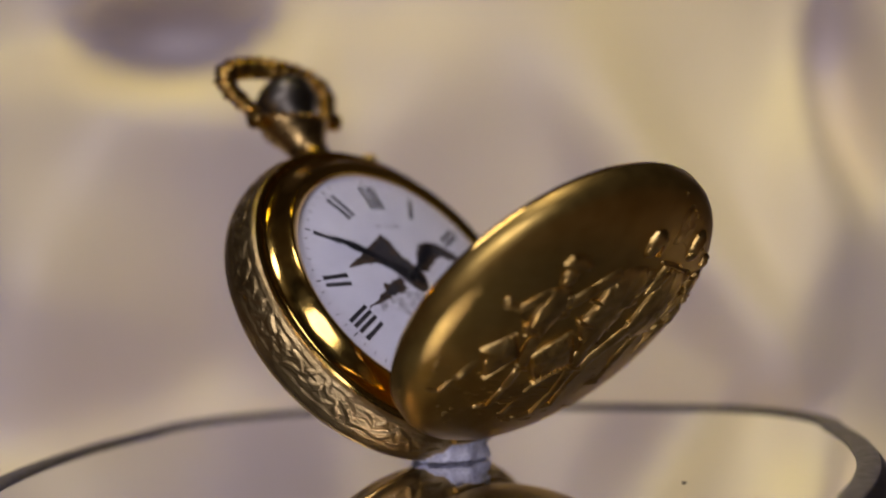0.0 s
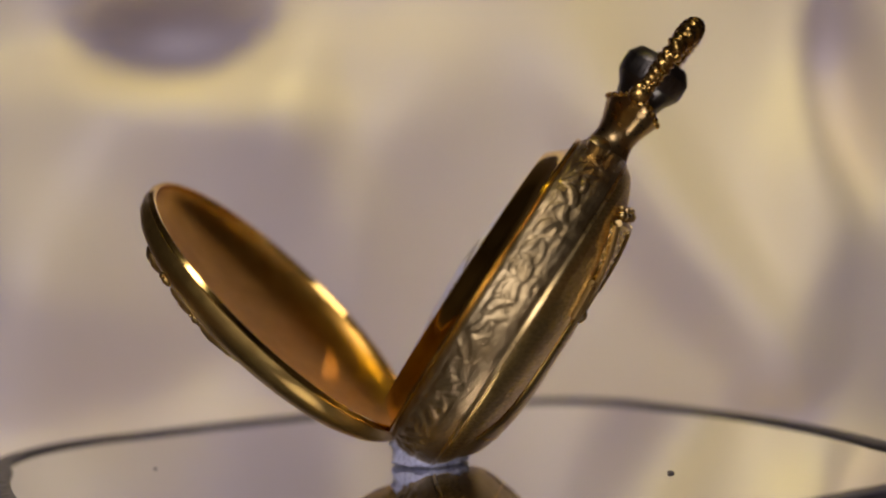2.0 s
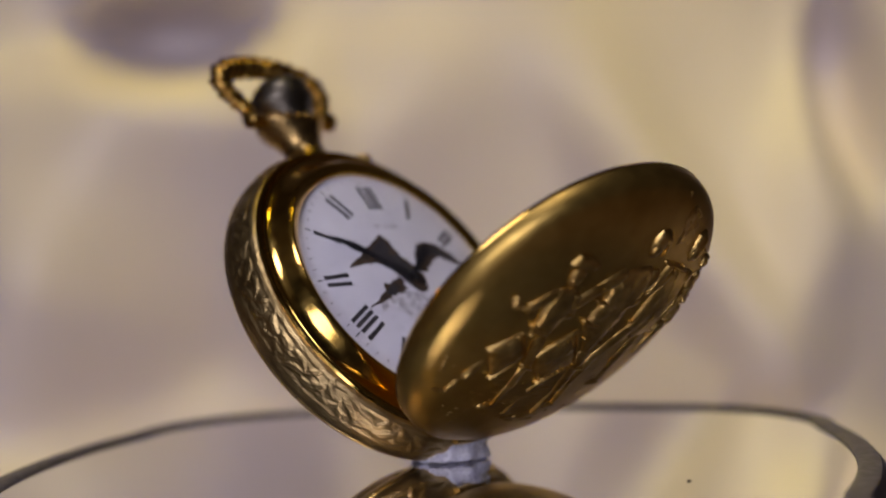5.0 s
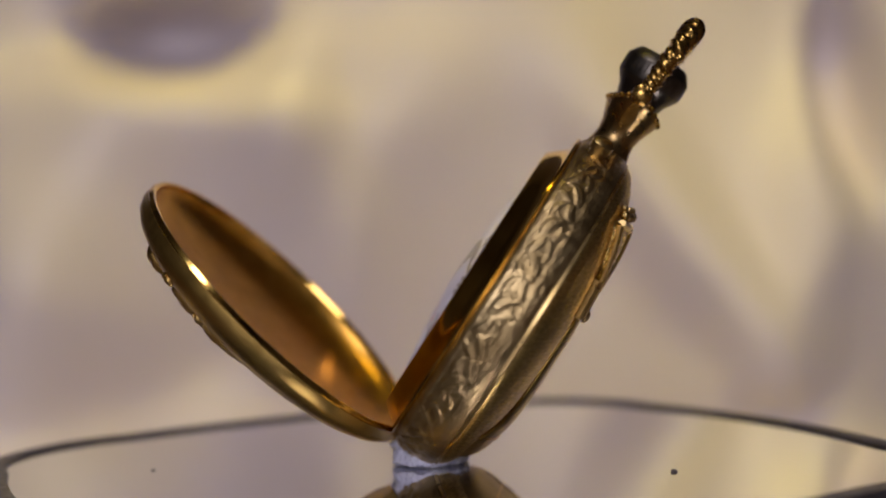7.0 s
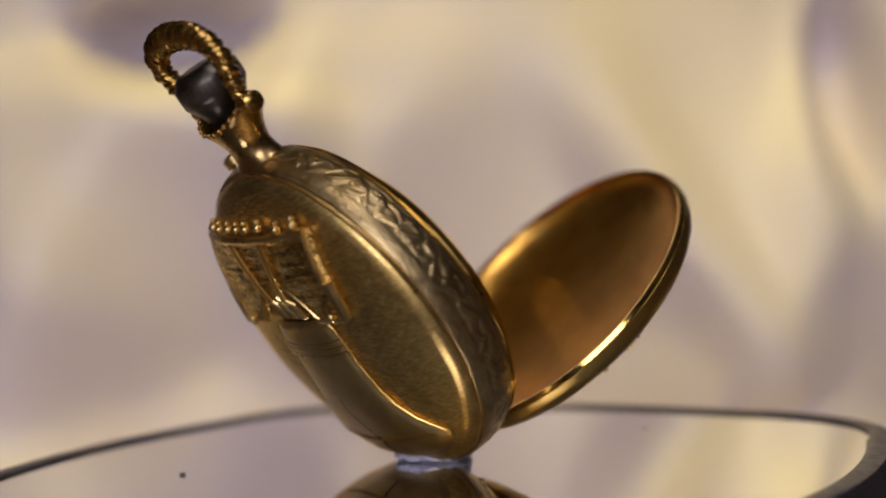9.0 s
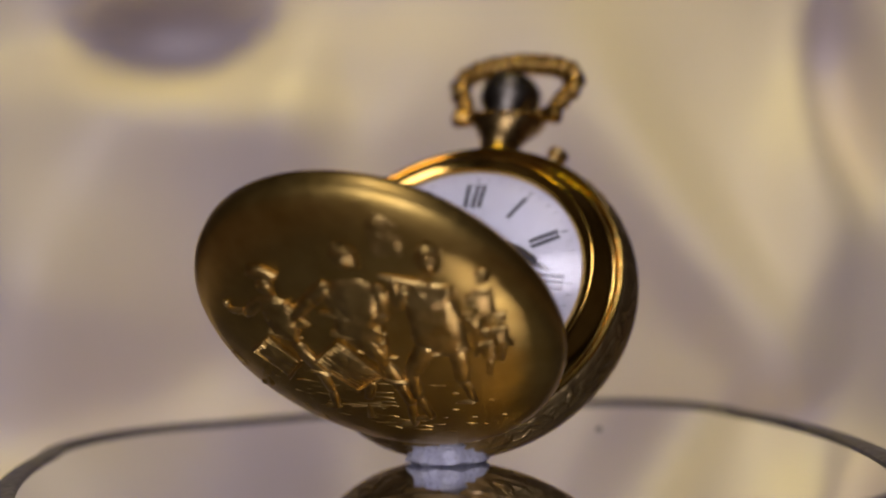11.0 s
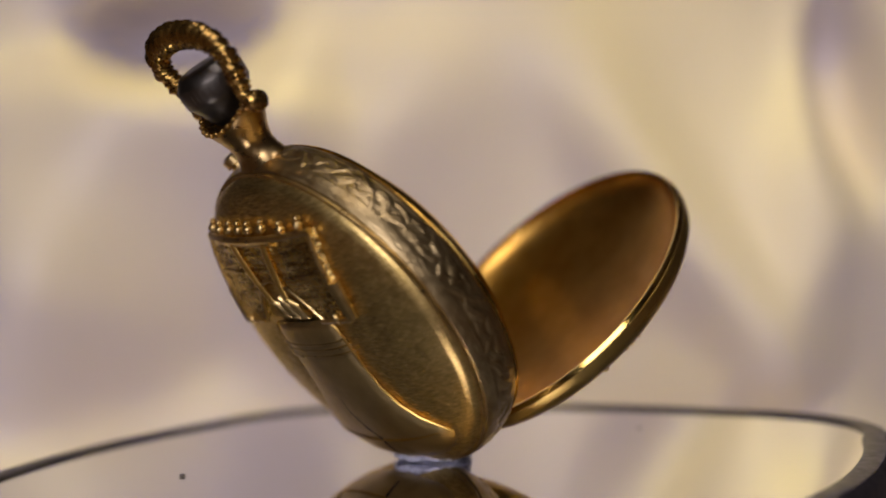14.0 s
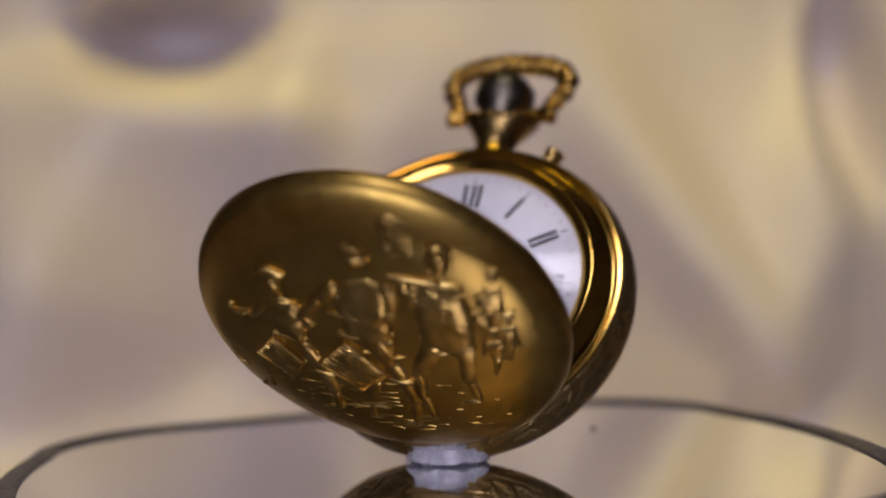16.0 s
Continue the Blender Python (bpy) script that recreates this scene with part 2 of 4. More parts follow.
# ---- satin backdrop: one sheet, over the table and up behind it, with soft folds ----
# (across, down, half length, half width, lean in degrees, how far the cloth faces up), on a grid of 0.164 mm seen from the front
FOLDS_LEFT = [(520, 50, 110, 45, 100, 0.42), (310, 132, 220, 30, 6, 0.6), (80, 75, 130, 55, 0, 0.6), (40, 280, 75, 160, 0, 0.45), (700, 40, 150, 70, 0, 0.28), (330, 270, 220, 60, 8, -0.12), (520, 370, 80, 110, 20, -0.1),
              (650, 290, 110, 32, 90, 0.3), (60, 640, 120, 110, 0, -0.3), (170, 575, 220, 38, 20, -0.2), (390, 690, 70, 50, 0, 0.3), (200, 665, 120, 22, 5, -0.2)]
FOLDS_RIGHT = [(850, 220, 150, 110, 60, -0.08), (1290, 70, 120, 90, 0, -0.35), (1270, 380, 210, 38, 58, 0.3), (1480, 150, 150, 40, 105, 0.25), (1170, 460, 240, 42, 58, -0.45), (1490, 690, 120, 32, -28, -0.5),
               (1530, 690, 60, 40, -60, 0.4), (1260, 690, 60, 24, 80, 0.3), (1360, 330, 120, 40, 70, -0.2)]
WEDGE = [(1030, -80), (1110, 120), (1190, 290), (1290, 470), (1370, 590), (1425, 630), (1470, 570), (1520, 450), (1568, 330), (1680, 150), (1700, -80)]
HOLLOWS = [(305, 20, 125, 62, 0.045), (1575, 170, 50, 150, 0.03)]


SIDEWAYS = 0.07            # how strongly folds even out sideways


def inside_depth(X, Y, outline):
    """How far each point lies inside a convex outline (negative outside)."""
    depth = np.full(X.shape, 1e9)
    for (ax, ay), (bx, by) in zip(outline, outline[1:] + outline[:1]):
        length = math.hypot(bx - ax, by - ay)
        depth = np.minimum(depth, -((bx - ax) * (Y - ay) - (by - ay) * (X - ax)) / length)
    return depth


def satin_backdrop():
    nx, ns = 260, 220
    x = np.linspace(-0.19, 0.19, nx)
    s = np.linspace(0.0, 0.42, ns)
    flat, bend = 0.20, 0.024
    y_wall, z_floor = 0.25, -0.045
    px = 784 + x / 0.000164
    back_len = flat - bend
    prof_y, prof_z, ny, nz = [], [], [], []
    arc = bend * math.pi / 2
    for v in s:
        if v < back_len:
            prof_y.append(y_wall - flat + v), prof_z.append(z_floor), ny.append(0.0), nz.append(1.0)
        elif v < back_len + arc:
            a = (v - back_len) / bend
            prof_y.append(y_wall - bend + bend * math.sin(a)), prof_z.append(z_floor + bend * (1 - math.cos(a))), ny.append(-math.sin(a)), nz.append(math.cos(a))
        else:
            prof_y.append(y_wall), prof_z.append(z_floor + bend + v - back_len - arc), ny.append(-1.0), nz.append(0.0)
    prof_y, prof_z, ny, nz = map(np.array, (prof_y, prof_z, ny, nz))
    py = 441 - (prof_z - 0.0246) / 0.000164 + np.where(prof_y < y_wall - 1e-6, (y_wall - prof_y) / 0.000164 * 0.6, 0)
    X, Y = np.meshgrid(px, py)
    facing = 0.66 / (1 + np.exp(-inside_depth(X, Y, WEDGE) / 14))
    for cx, cy, la, lb, lean, a in FOLDS_LEFT + FOLDS_RIGHT:
        c, d = math.cos(radians(lean)), math.sin(radians(lean))
        along, across = (X - cx) * c + (Y - cy) * d, (Y - cy) * c - (X - cx) * d
        facing += (1.5 * a if a > 0 else 0.85 * a) * np.exp(-0.5 * (along / la) ** 2 - 0.5 * (across / lb) ** 2)
    outside = np.sin(X / 230 + np.sin(Y / 300) * 1.3) * 0.3
    inside = np.exp(-0.5 * ((X - 784) / 900) ** 6 - 0.5 * ((Y - 400) / 560) ** 6)
    facing = facing * inside + outside * (1 - inside)
    # the smooth sheet whose slope comes nearest to that
    ds, dx = s[1] - s[0], x[1] - x[0]
    wide = np.pad(facing, ((ns // 2, ns // 2), (nx // 2, nx // 2)), mode="reflect")
    ks = 2 * math.pi * np.fft.fftfreq(wide.shape[0], ds)[:, None]
    kx = 2 * math.pi * np.fft.fftfreq(wide.shape[1], dx)[None, :]
    den = ks ** 2 + SIDEWAYS * kx ** 2
    den[0, 0] = 1
    h = np.real(np.fft.ifft2(1j * ks * np.fft.fft2(wide - wide.mean()) / den))[ns // 2:ns // 2 + ns, nx // 2:nx // 2 + nx]
    h = h - h[np.argmin(abs(py - 400))].mean()
    for cx, cy, sx, sy, a in HOLLOWS:
        h -= a * np.exp(-0.5 * (((X - cx) / sx) ** 2 + ((Y - cy) / sy) ** 2) ** 1.5)
    h *= np.clip((s - 0.12) / 0.1, 0.0, 1.0)[:, None]
    verts = np.stack([np.broadcast_to(x, X.shape), prof_y[:, None] + ny[:, None] * h, prof_z[:, None] + nz[:, None] * h], axis=-1).reshape(-1, 3)
    faces = [(i * nx + j, i * nx + j + 1, (i + 1) * nx + j + 1, (i + 1) * nx + j) for i in range(ns - 1) for j in range(nx - 1)]
    me = bpy.data.meshes.new("satin_backdrop")
    me.from_pydata(verts.tolist(), [], faces)
    me.polygons.foreach_set("use_smooth", [True] * len(me.polygons))
    me.materials.append(satin)
    ob = new("satin_backdrop", me)
    thick = ob.modifiers.new("thickness", "SOLIDIFY")
    thick.thickness, thick.offset = 0.0008, -1
    tagged(ob, "cream satin cloth draped in soft folds", "cloth", kind="structure")


satin_backdrop()


# ---- the turning mirror plate ----
def rounded_square(half, radius, n=12, bulge=3.4):
    """Outline of a square with round corners and slightly bowed sides."""
    pts = []
    for k in range(4):
        a0 = k * math.pi / 2
        cx, cy = (half - radius) * (1 if k in (0, 3) else -1), (half - radius) * (1 if k in (0, 1) else -1)
        for i in range(n + 1):
            a = a0 + math.pi / 2 * i / n
            pts.append((cx + radius * math.cos(a), cy + radius * math.sin(a)))
        nx, ny = math.cos(a0 + math.pi / 2), math.sin(a0 + math.pi / 2)
        side = 2 * (half - radius)
        for i in range(1, 14):
            q = i / 14
            push = bulge * 4 * q * (1 - q)
            pts.append((cx + radius * nx - ny * side * q + nx * push, cy + radius * ny + nx * side * q + ny * push))
    return pts


def ring_between(bm, loops):
    rows = [[bm.verts.new((x, y, z)) for x, y in pts] for pts, z in loops]
    for a, b in zip(rows, rows[1:]):
        for i in range(len(a)):
            j = (i + 1) % len(a)
            bm.faces.new((a[i], a[j], b[j], b[i]))
    return rows


def mirror_plate():
    root = new("mirror_turntable")
    tagged(root, "square rotating mirror plate with rounded corners and dark rim", "turntable")
    turn = Matrix.Rotation(radians(-12.6), 4, "Z")
    bm = bmesh.new()
    rows = ring_between(bm, [(rounded_square(52.4, 24.5), -3.0), (rounded_square(52.4, 24.5), 0.0)])
    bm.faces.new(rows[-1])
    bm.faces.new(rows[0][::-1])
    glass = part("mirror", bm, mirror, root, "bright mirror glass")
    # rim: reflections of dark surroundings in the mirror's bevel, put into its colour
    bm = bmesh.new()
    rows = ring_between(bm, [(rounded_square(52.45, 24.5), -3.0), (rounded_square(52.45, 24.5), 0.3), (rounded_square(52.9, 24.9), 0.55), (rounded_square(55.4, 27), 0.35),
                             (rounded_square(56.2, 27.6), -0.6), (rounded_square(56.2, 27.6), -5.0), (rounded_square(52.45, 24.5), -5.0)])
    rim = part("rim", bm, rim_dark, root, "dark rim coloured like the dark reflection in a bevel")
    under = part("base_plate", prism(bmesh.new(), rounded_square(52.0, 24), -8.0, -5.05), rim_dark, root)
    for o in (glass, rim, under):
        o.matrix_basis = turn
    part("base", lathe(bmesh.new(), [(0, -43.5), (40, -43.5), (42, -42), (42, -12), (40, -8.1), (0, -8.1)], 64), rim_dark, root, "dark round turntable base")
    return root


plate = mirror_plate()
LEVEL = 0.97 * MM          # height of the mirror's face

# ---- the watch: x to three o'clock, y to twelve, z out of the dial ----
WATCH = Matrix(((0.68723, -0.38462, 0.61626, -3.66 * MM), (0.72484, 0.41918, -0.5467, 5.13 * MM), (-0.04806, 0.82241, 0.56686, 25.18 * MM), (0, 0, 0, 1)))
RISE = 0.45               # the case's centre above the dial's
OPEN = 78.5


def relief_height(r):
    return -13.2 + 4.0 * (r / 23.8) ** 4.4


def back_cover(watch):
    """A domed lid with a fine wavy leather grain pressed into it."""
    radius = np.concatenate([np.linspace(0.05, 22.9, 116), [23.3, 23.6, 23.75, 23.6, 23.2]])
    height = np.concatenate([relief_height(radius[:116]), [-9.35, -9.0, -8.4, -7.7, -7.2]])
    a = np.linspace(0, 2 * math.pi, 640, endpoint=False)
    R, A = np.meshgrid(radius, a, indexing="ij")
    X, Y, Z = R * np.cos(A), R * np.sin(A), np.repeat(height[:, None], len(a), 1)
    bend = 1.3 * roughen(X, Y, 0.16, 0.16, 4.0)
    grain = roughen(X, Y + bend, 0.75, 3.4, 1.0) + 0.4 * roughen(X, Y + bend, 1.6, 4.4, 7.0)
    keep = np.clip((23.2 - R) / 1.2, 0, 1) * (R < 23)
    Z = Z - 0.062 * keep * np.tanh(2.0 * grain)
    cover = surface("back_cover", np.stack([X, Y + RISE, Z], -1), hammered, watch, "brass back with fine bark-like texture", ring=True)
    return cover


def bell_relief(cover):
    def up(x, y, h):
        """A point h proud of the domed cover."""
        return (x, y, relief_height(min(23.0, math.hypot(x, y - RISE))) - h)
    # yoke: a thick curved slab of split planks with an arch cut out below
    rng = random.Random(8)
    cols, rows = 190, 84
    cracks = [(4.9 + 0.62 * k + rng.uniform(-0.2, 0.2), rng.uniform(0, 50), rng.uniform(0.14, 0.34), rng.uniform(0.05, 0.1)) for k in range(20)]
    grid = np.zeros((cols + 5, rows + 5, 3))
    for i in range(cols + 5):
        x = 14.2 - 27.1 * min(max(i - 2, 0), cols) / cols
        y1 = 17.4 - 0.8 * (14.2 - x) / 27.1
        y0 = max(5.0, 11.4 - 0.115 * (x - 0.7) ** 2)
        for j in range(rows + 5):
            y = y0 + (y1 - y0) * min(max(j - 2, 0), rows) / rows
            h = 1.0 + 0.16 * noise.noise(Vector((x * 0.25, y * 0.5, 3))) + 0.05 * noise.noise(Vector((x * 0.8, y * 5, 9)))
            for yc, seed, deep, wide in cracks:
                line = yc + 0.3 * noise.noise(Vector((x * 0.35, seed, 0))) + 0.1 * noise.noise(Vector((x * 1.4, seed, 5)))
                gate = min(1.0, max(0.0, 0.55 + 2.6 * noise.noise(Vector((x * 0.22, seed, 11)))))
                h -= deep * 0.95 * gate * math.exp(-((y - line) / wide / 1.3) ** 2)
            edge = i < 1 or j < 1 or i > cols + 3 or j > rows + 3
            grid[i, j] = up(x, y, -0.5 if edge else h)
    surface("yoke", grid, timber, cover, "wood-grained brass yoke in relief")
    part("top_rail", tube(bmesh.new(), [up(13.8 - 27 * k / 10, 17.5 - 0.085 * k, 0.95) for k in range(11)], 0.5, 8), antique, cover)
    part("mounting_plate", tube(bmesh.new(), [up(6.6 - 11.8 * k / 6, 17.1 - 0.08 * k, 1.0) for k in range(7)], 0.72, 8, 0.6), antique, cover)
    for x, y in ((12.0, 18.5), (8.9, 18.5), (5.1, 18.6), (2.3, 18.5), (-0.3, 18.4), (-3.7, 18.3), (-7.7, 17.6), (-11.2, 17.6)):
        bm = ball(bmesh.new(), up(x, y, 0.75), (0.75, 0.7, 0.7), 10)
        ball(bm, up(x, y + 0.75, 0.6), (0.42, 0.42, 0.5), 8)
        part("bolt", bm, antique, cover)
    for (tx, ty), (fx, fy) in (((5.1, 16.9), (2.7, 8.0)), ((-3.2, 16.4), (-1.3, 8.0))):
        part("strap", tube(bmesh.new(), [up(tx + (fx - tx) * k / 5, ty + (fy - ty) * k / 5, 1.15) for k in range(6)], 0.6, 8, 0.6), gold_satin, cover)
    for x, y1 in ((14.1, 17.2), (-12.8, 16.4)):
        part("side_rail", tube(bmesh.new(), [up(x, 5.0 + (y1 - 5.0) * k / 6, 0.95) for k in range(7)], 0.36, 8), antique, cover)
    arch = [up(x, max(4.7, 11.2 - 0.115 * (x - 0.7) ** 2), 0.95) for x in [8.2 - 1.5 * k for k in range(11)]]
    part("arch_edge", tube(bmesh.new(), arch, 0.3, 8), antique, cover)
    for x in (14.6, -13.3):
        part("end_cap", tube(bmesh.new(), [up(x + 0.1 * k, 9.8 - 1.8 * k, 0.6) for k in range(4)], 0.75, 8), antique, cover)
    for (ax, ay), (bx, by) in (((14.4, 5.0), (8.6, 4.9)), ((-6.6, 4.6), (-12.9, 4.5))):
        part("bottom_rail", tube(bmesh.new(), [up(ax + (bx - ax) * k / 4, ay + (by - ay) * k / 4, 0.95) for k in range(5)], 0.42, 8), antique, cover)
    for x in (12.3, -10.6):
        part("peg", ball(bmesh.new(), up(x, 4.9, 1.2), (0.5, 0.9, 0.5), 8), antique, cover)
    for x, y, h in ((2.7, 6.5, 1.6), (0.3, 6.6, 1.8), (-1.9, 6.3, 1.6)):
        part("loop", tube(bmesh.new(), [up(x - 0.5, y - h, 0.3), up(x - 0.6, y + h * 0.5, 0.8), up(x, y + h, 1.0), up(x + 0.6, y + h * 0.5, 0.8), up(x + 0.5, y - h, 0.3)], 0.42, 7), antique, cover)
    # bell: rows of (height, half width, bulge)
    rows = [(4.3, 5.6, 0.5), (4.0, 6.8, 0.9), (3.0, 7.5, 1.2), (1.2, 7.75, 1.3), (-3.0, 7.9, 1.35), (-7.0, 8.5, 1.4), (-10.0, 9.7, 1.4), (-12.5, 11.5, 1.35), (-14.5, 13.4, 1.2), (-15.6, 14.0, 1.0), (-17.2, 13.2, 1.1), (-18.7, 11.5, 1.0), (-20.0, 9.0, 0.6), (-20.5, 7.0, 0.1)]
    bm, grid = bmesh.new(), []
    for y, w, b in rows:
        line = []
        for i in range(25):
            k = -1 + i / 12
            xx = 0.4 + w * k
            line.append(bm.verts.new((xx, y, relief_height(min(22, math.hypot(xx, y))) + 0.25 - (b + 0.5) * max(0.0, 1 - k * k) ** 0.42)))
        grid.append(line)
    for a, b in zip(grid, grid[1:]):
        for i in range(24):
            bm.faces.new((a[i], a[i + 1], b[i + 1], b[i]))
    bell = part("bell", bm, bell_brass, cover, "smooth satin brass bell in relief")
    for side in (-1, 1):
        pts = [(0.4 + side * w * 0.985, y, relief_height(min(22, math.hypot(w, y))) - 0.28) for y, w, b in rows[1:10]]
        part("bell_edge", tube(bmesh.new(), pts, 0.2, 7), gold_satin, bell)
    for y, w in ((1.0, 7.9), (0.1, 7.95), (-0.9, 8.0)):
        pts = [(0.4 + w * k, y, relief_height(math.hypot(w * k, y)) + 0.2 - 1.62 * max(0.0, 1 - k * k) ** 0.42) for k in [-1 + i / 10 for i in range(21)]]
        part("band", tube(bmesh.new(), pts, 0.24, 6), antique, bell)
    pts = [(0.4 + 13.6 * k, -15.2 - 0.6 * (1 - k * k), relief_height(math.hypot(13.6 * k, 15.3)) + 0.2 - 1.4 * max(0.0, 1 - k * k) ** 0.42) for k in [-1 + i / 10 for i in range(21)]]
    part("lip_line", tube(bmesh.new(), pts, 0.2, 6), gold_satin, bell)

    def on_bell(x, y, up):
        k = max(i for i in range(len(rows) - 1) if rows[i][0] >= y or i == 0)
        (y0, w0, b0), (y1, w1, b1) = rows[k], rows[k + 1]
        f = (y - y0) / (y1 - y0)
        w, b = w0 + (w1 - w0) * f, b0 + (b1 - b0) * f
        return (x, y, relief_height(min(22, math.hypot(x, y))) + 0.25 - (b + 0.35) * max(0.0, 1 - ((x - 0.4) / w) ** 2) ** 0.42 - up)
    crack = [(1.9, -4.8), (1.5, -7.4), (1.5, -9.6), (1.0, -11.6), (0.4, -13.2), (-0.2, -15.0), (-0.3, -17.0), (-0.2, -18.6)]
    part("crack", tube(bmesh.new(), [on_bell(x, y, 0.0) for x, y in crack], [0.13, 0.16, 0.18, 0.22, 0.25, 0.28, 0.26, 0.22], 6), dark_recess, bell, "jagged dark crack")
    for o in cover.children:
        o.location = (-0.5 * MM, 0.4 * MM, 0)
    for x0, x1, y in ((-2.6, 4.4, -3.6), (-0.6, 3.4, -4.7), (0.0, 3.8, -5.7)):
        part("inscription_line", tube(bmesh.new(), [on_bell(x0 + (x1 - x0) * k / 6, y, 0.0) for k in range(7)], 0.09, 5), dark_recess, bell)


def case_band(watch):
    """The case's middle, chased all round with two rows of curling leaves."""
    prof = np.array([(22.2, -7.3), (23.4, -7.5), (23.85, -8.2), (24.3, -8.1), (24.55, -7.4), (24.68, -6.7), (24.74, -6.0), (24.76, -5.0), (24.7, -4.0), (24.5, -3.1), (24.2, -2.4), (23.9, -1.9), (23.5, -1.6), (23.0, -1.7), (22.2, -1.9)])
    s = np.linspace(0, len(prof) - 1, 84)
    R0, Z0 = np.interp(s, range(len(prof)), prof[:, 0]), np.interp(s, range(len(prof)), prof[:, 1])
    a = np.linspace(0, 2 * math.pi, 1300, endpoint=False)
    cells = 26
    R, A = np.meshgrid(R0, a, indexing="ij")
    Z = np.repeat(Z0[:, None], len(a), 1)
    cell = 2 * math.pi * 24.7 / cells
    u = (A * cells / (2 * math.pi)) % 1.0 * cell
    k = np.floor(A * cells / (2 * math.pi))
    flip = np.where(k % 2 > 0, 1.0, -1.0)
    v = (Z + 4.3) * flip
    lift = np.zeros_like(R)
    for cu, cv, turn, length, width in ((1.9, -0.5, 34, 2.2, 0.75), (4.3, 0.7, -24, 2.0, 0.6), (4.2, -1.1, 10, 1.6, 0.4), (0.9, 1.2, 48, 1.2, 0.42)):
        c, d = math.cos(radians(turn)), math.sin(radians(turn))
        p, q = (u - cu) * c + (v - cv) * d, (v - cv) * c - (u - cu) * d
        q = q - 0.16 * p ** 2
        inside = np.clip(1 - (p / length) ** 2 - (q / width) ** 2, 0, 1)
        vein = 0.55 * np.exp(-(q / 0.08) ** 2) + 0.25 * (0.5 + 0.5 * np.cos(9 * (p - 1.1 * abs(q)))) ** 3
        lift = np.maximum(lift, inside ** 0.6 * (0.2 - 0.12 * vein))
    stem = np.exp(-((v - 0.9 * np.sin(2 * math.pi * u / cell)) / 0.16) ** 2)
    lift = np.maximum(lift, 0.12 * stem)
    fade = np.clip((2.0 - abs(Z + 4.3)) / 0.4, 0, 1) * (R > 23.9)
    R = R + (lift - 0.12) * fade
    band = surface("case_band", np.stack([R * np.cos(A), R * np.sin(A) + RISE, Z], -1), band_metal, watch, "pale brass band engraved with scrolling leaves", ring=True)
    bm = lathe(bmesh.new(), [(23.0, -1.65), (23.5, -1.6), (23.75, -1.3), (23.6, -1.0), (23.1, -0.95), (22.8, -1.3)], 160, close=True)
    bmesh.ops.translate(bm, vec=(0, RISE * 0.7, 0), verts=bm.verts)
    part("front_lip", bm, gold_polished, band, "polished gold lip")
    bm = lathe(bmesh.new(), [(23.6, -8.1), (23.7, -8.7), (24.05, -8.6), (24.0, -8.0)], 160, close=True)
    bmesh.ops.translate(bm, vec=(0, RISE, 0), verts=bm.verts)
    part("back_seam", bm, antique, band)
    return band


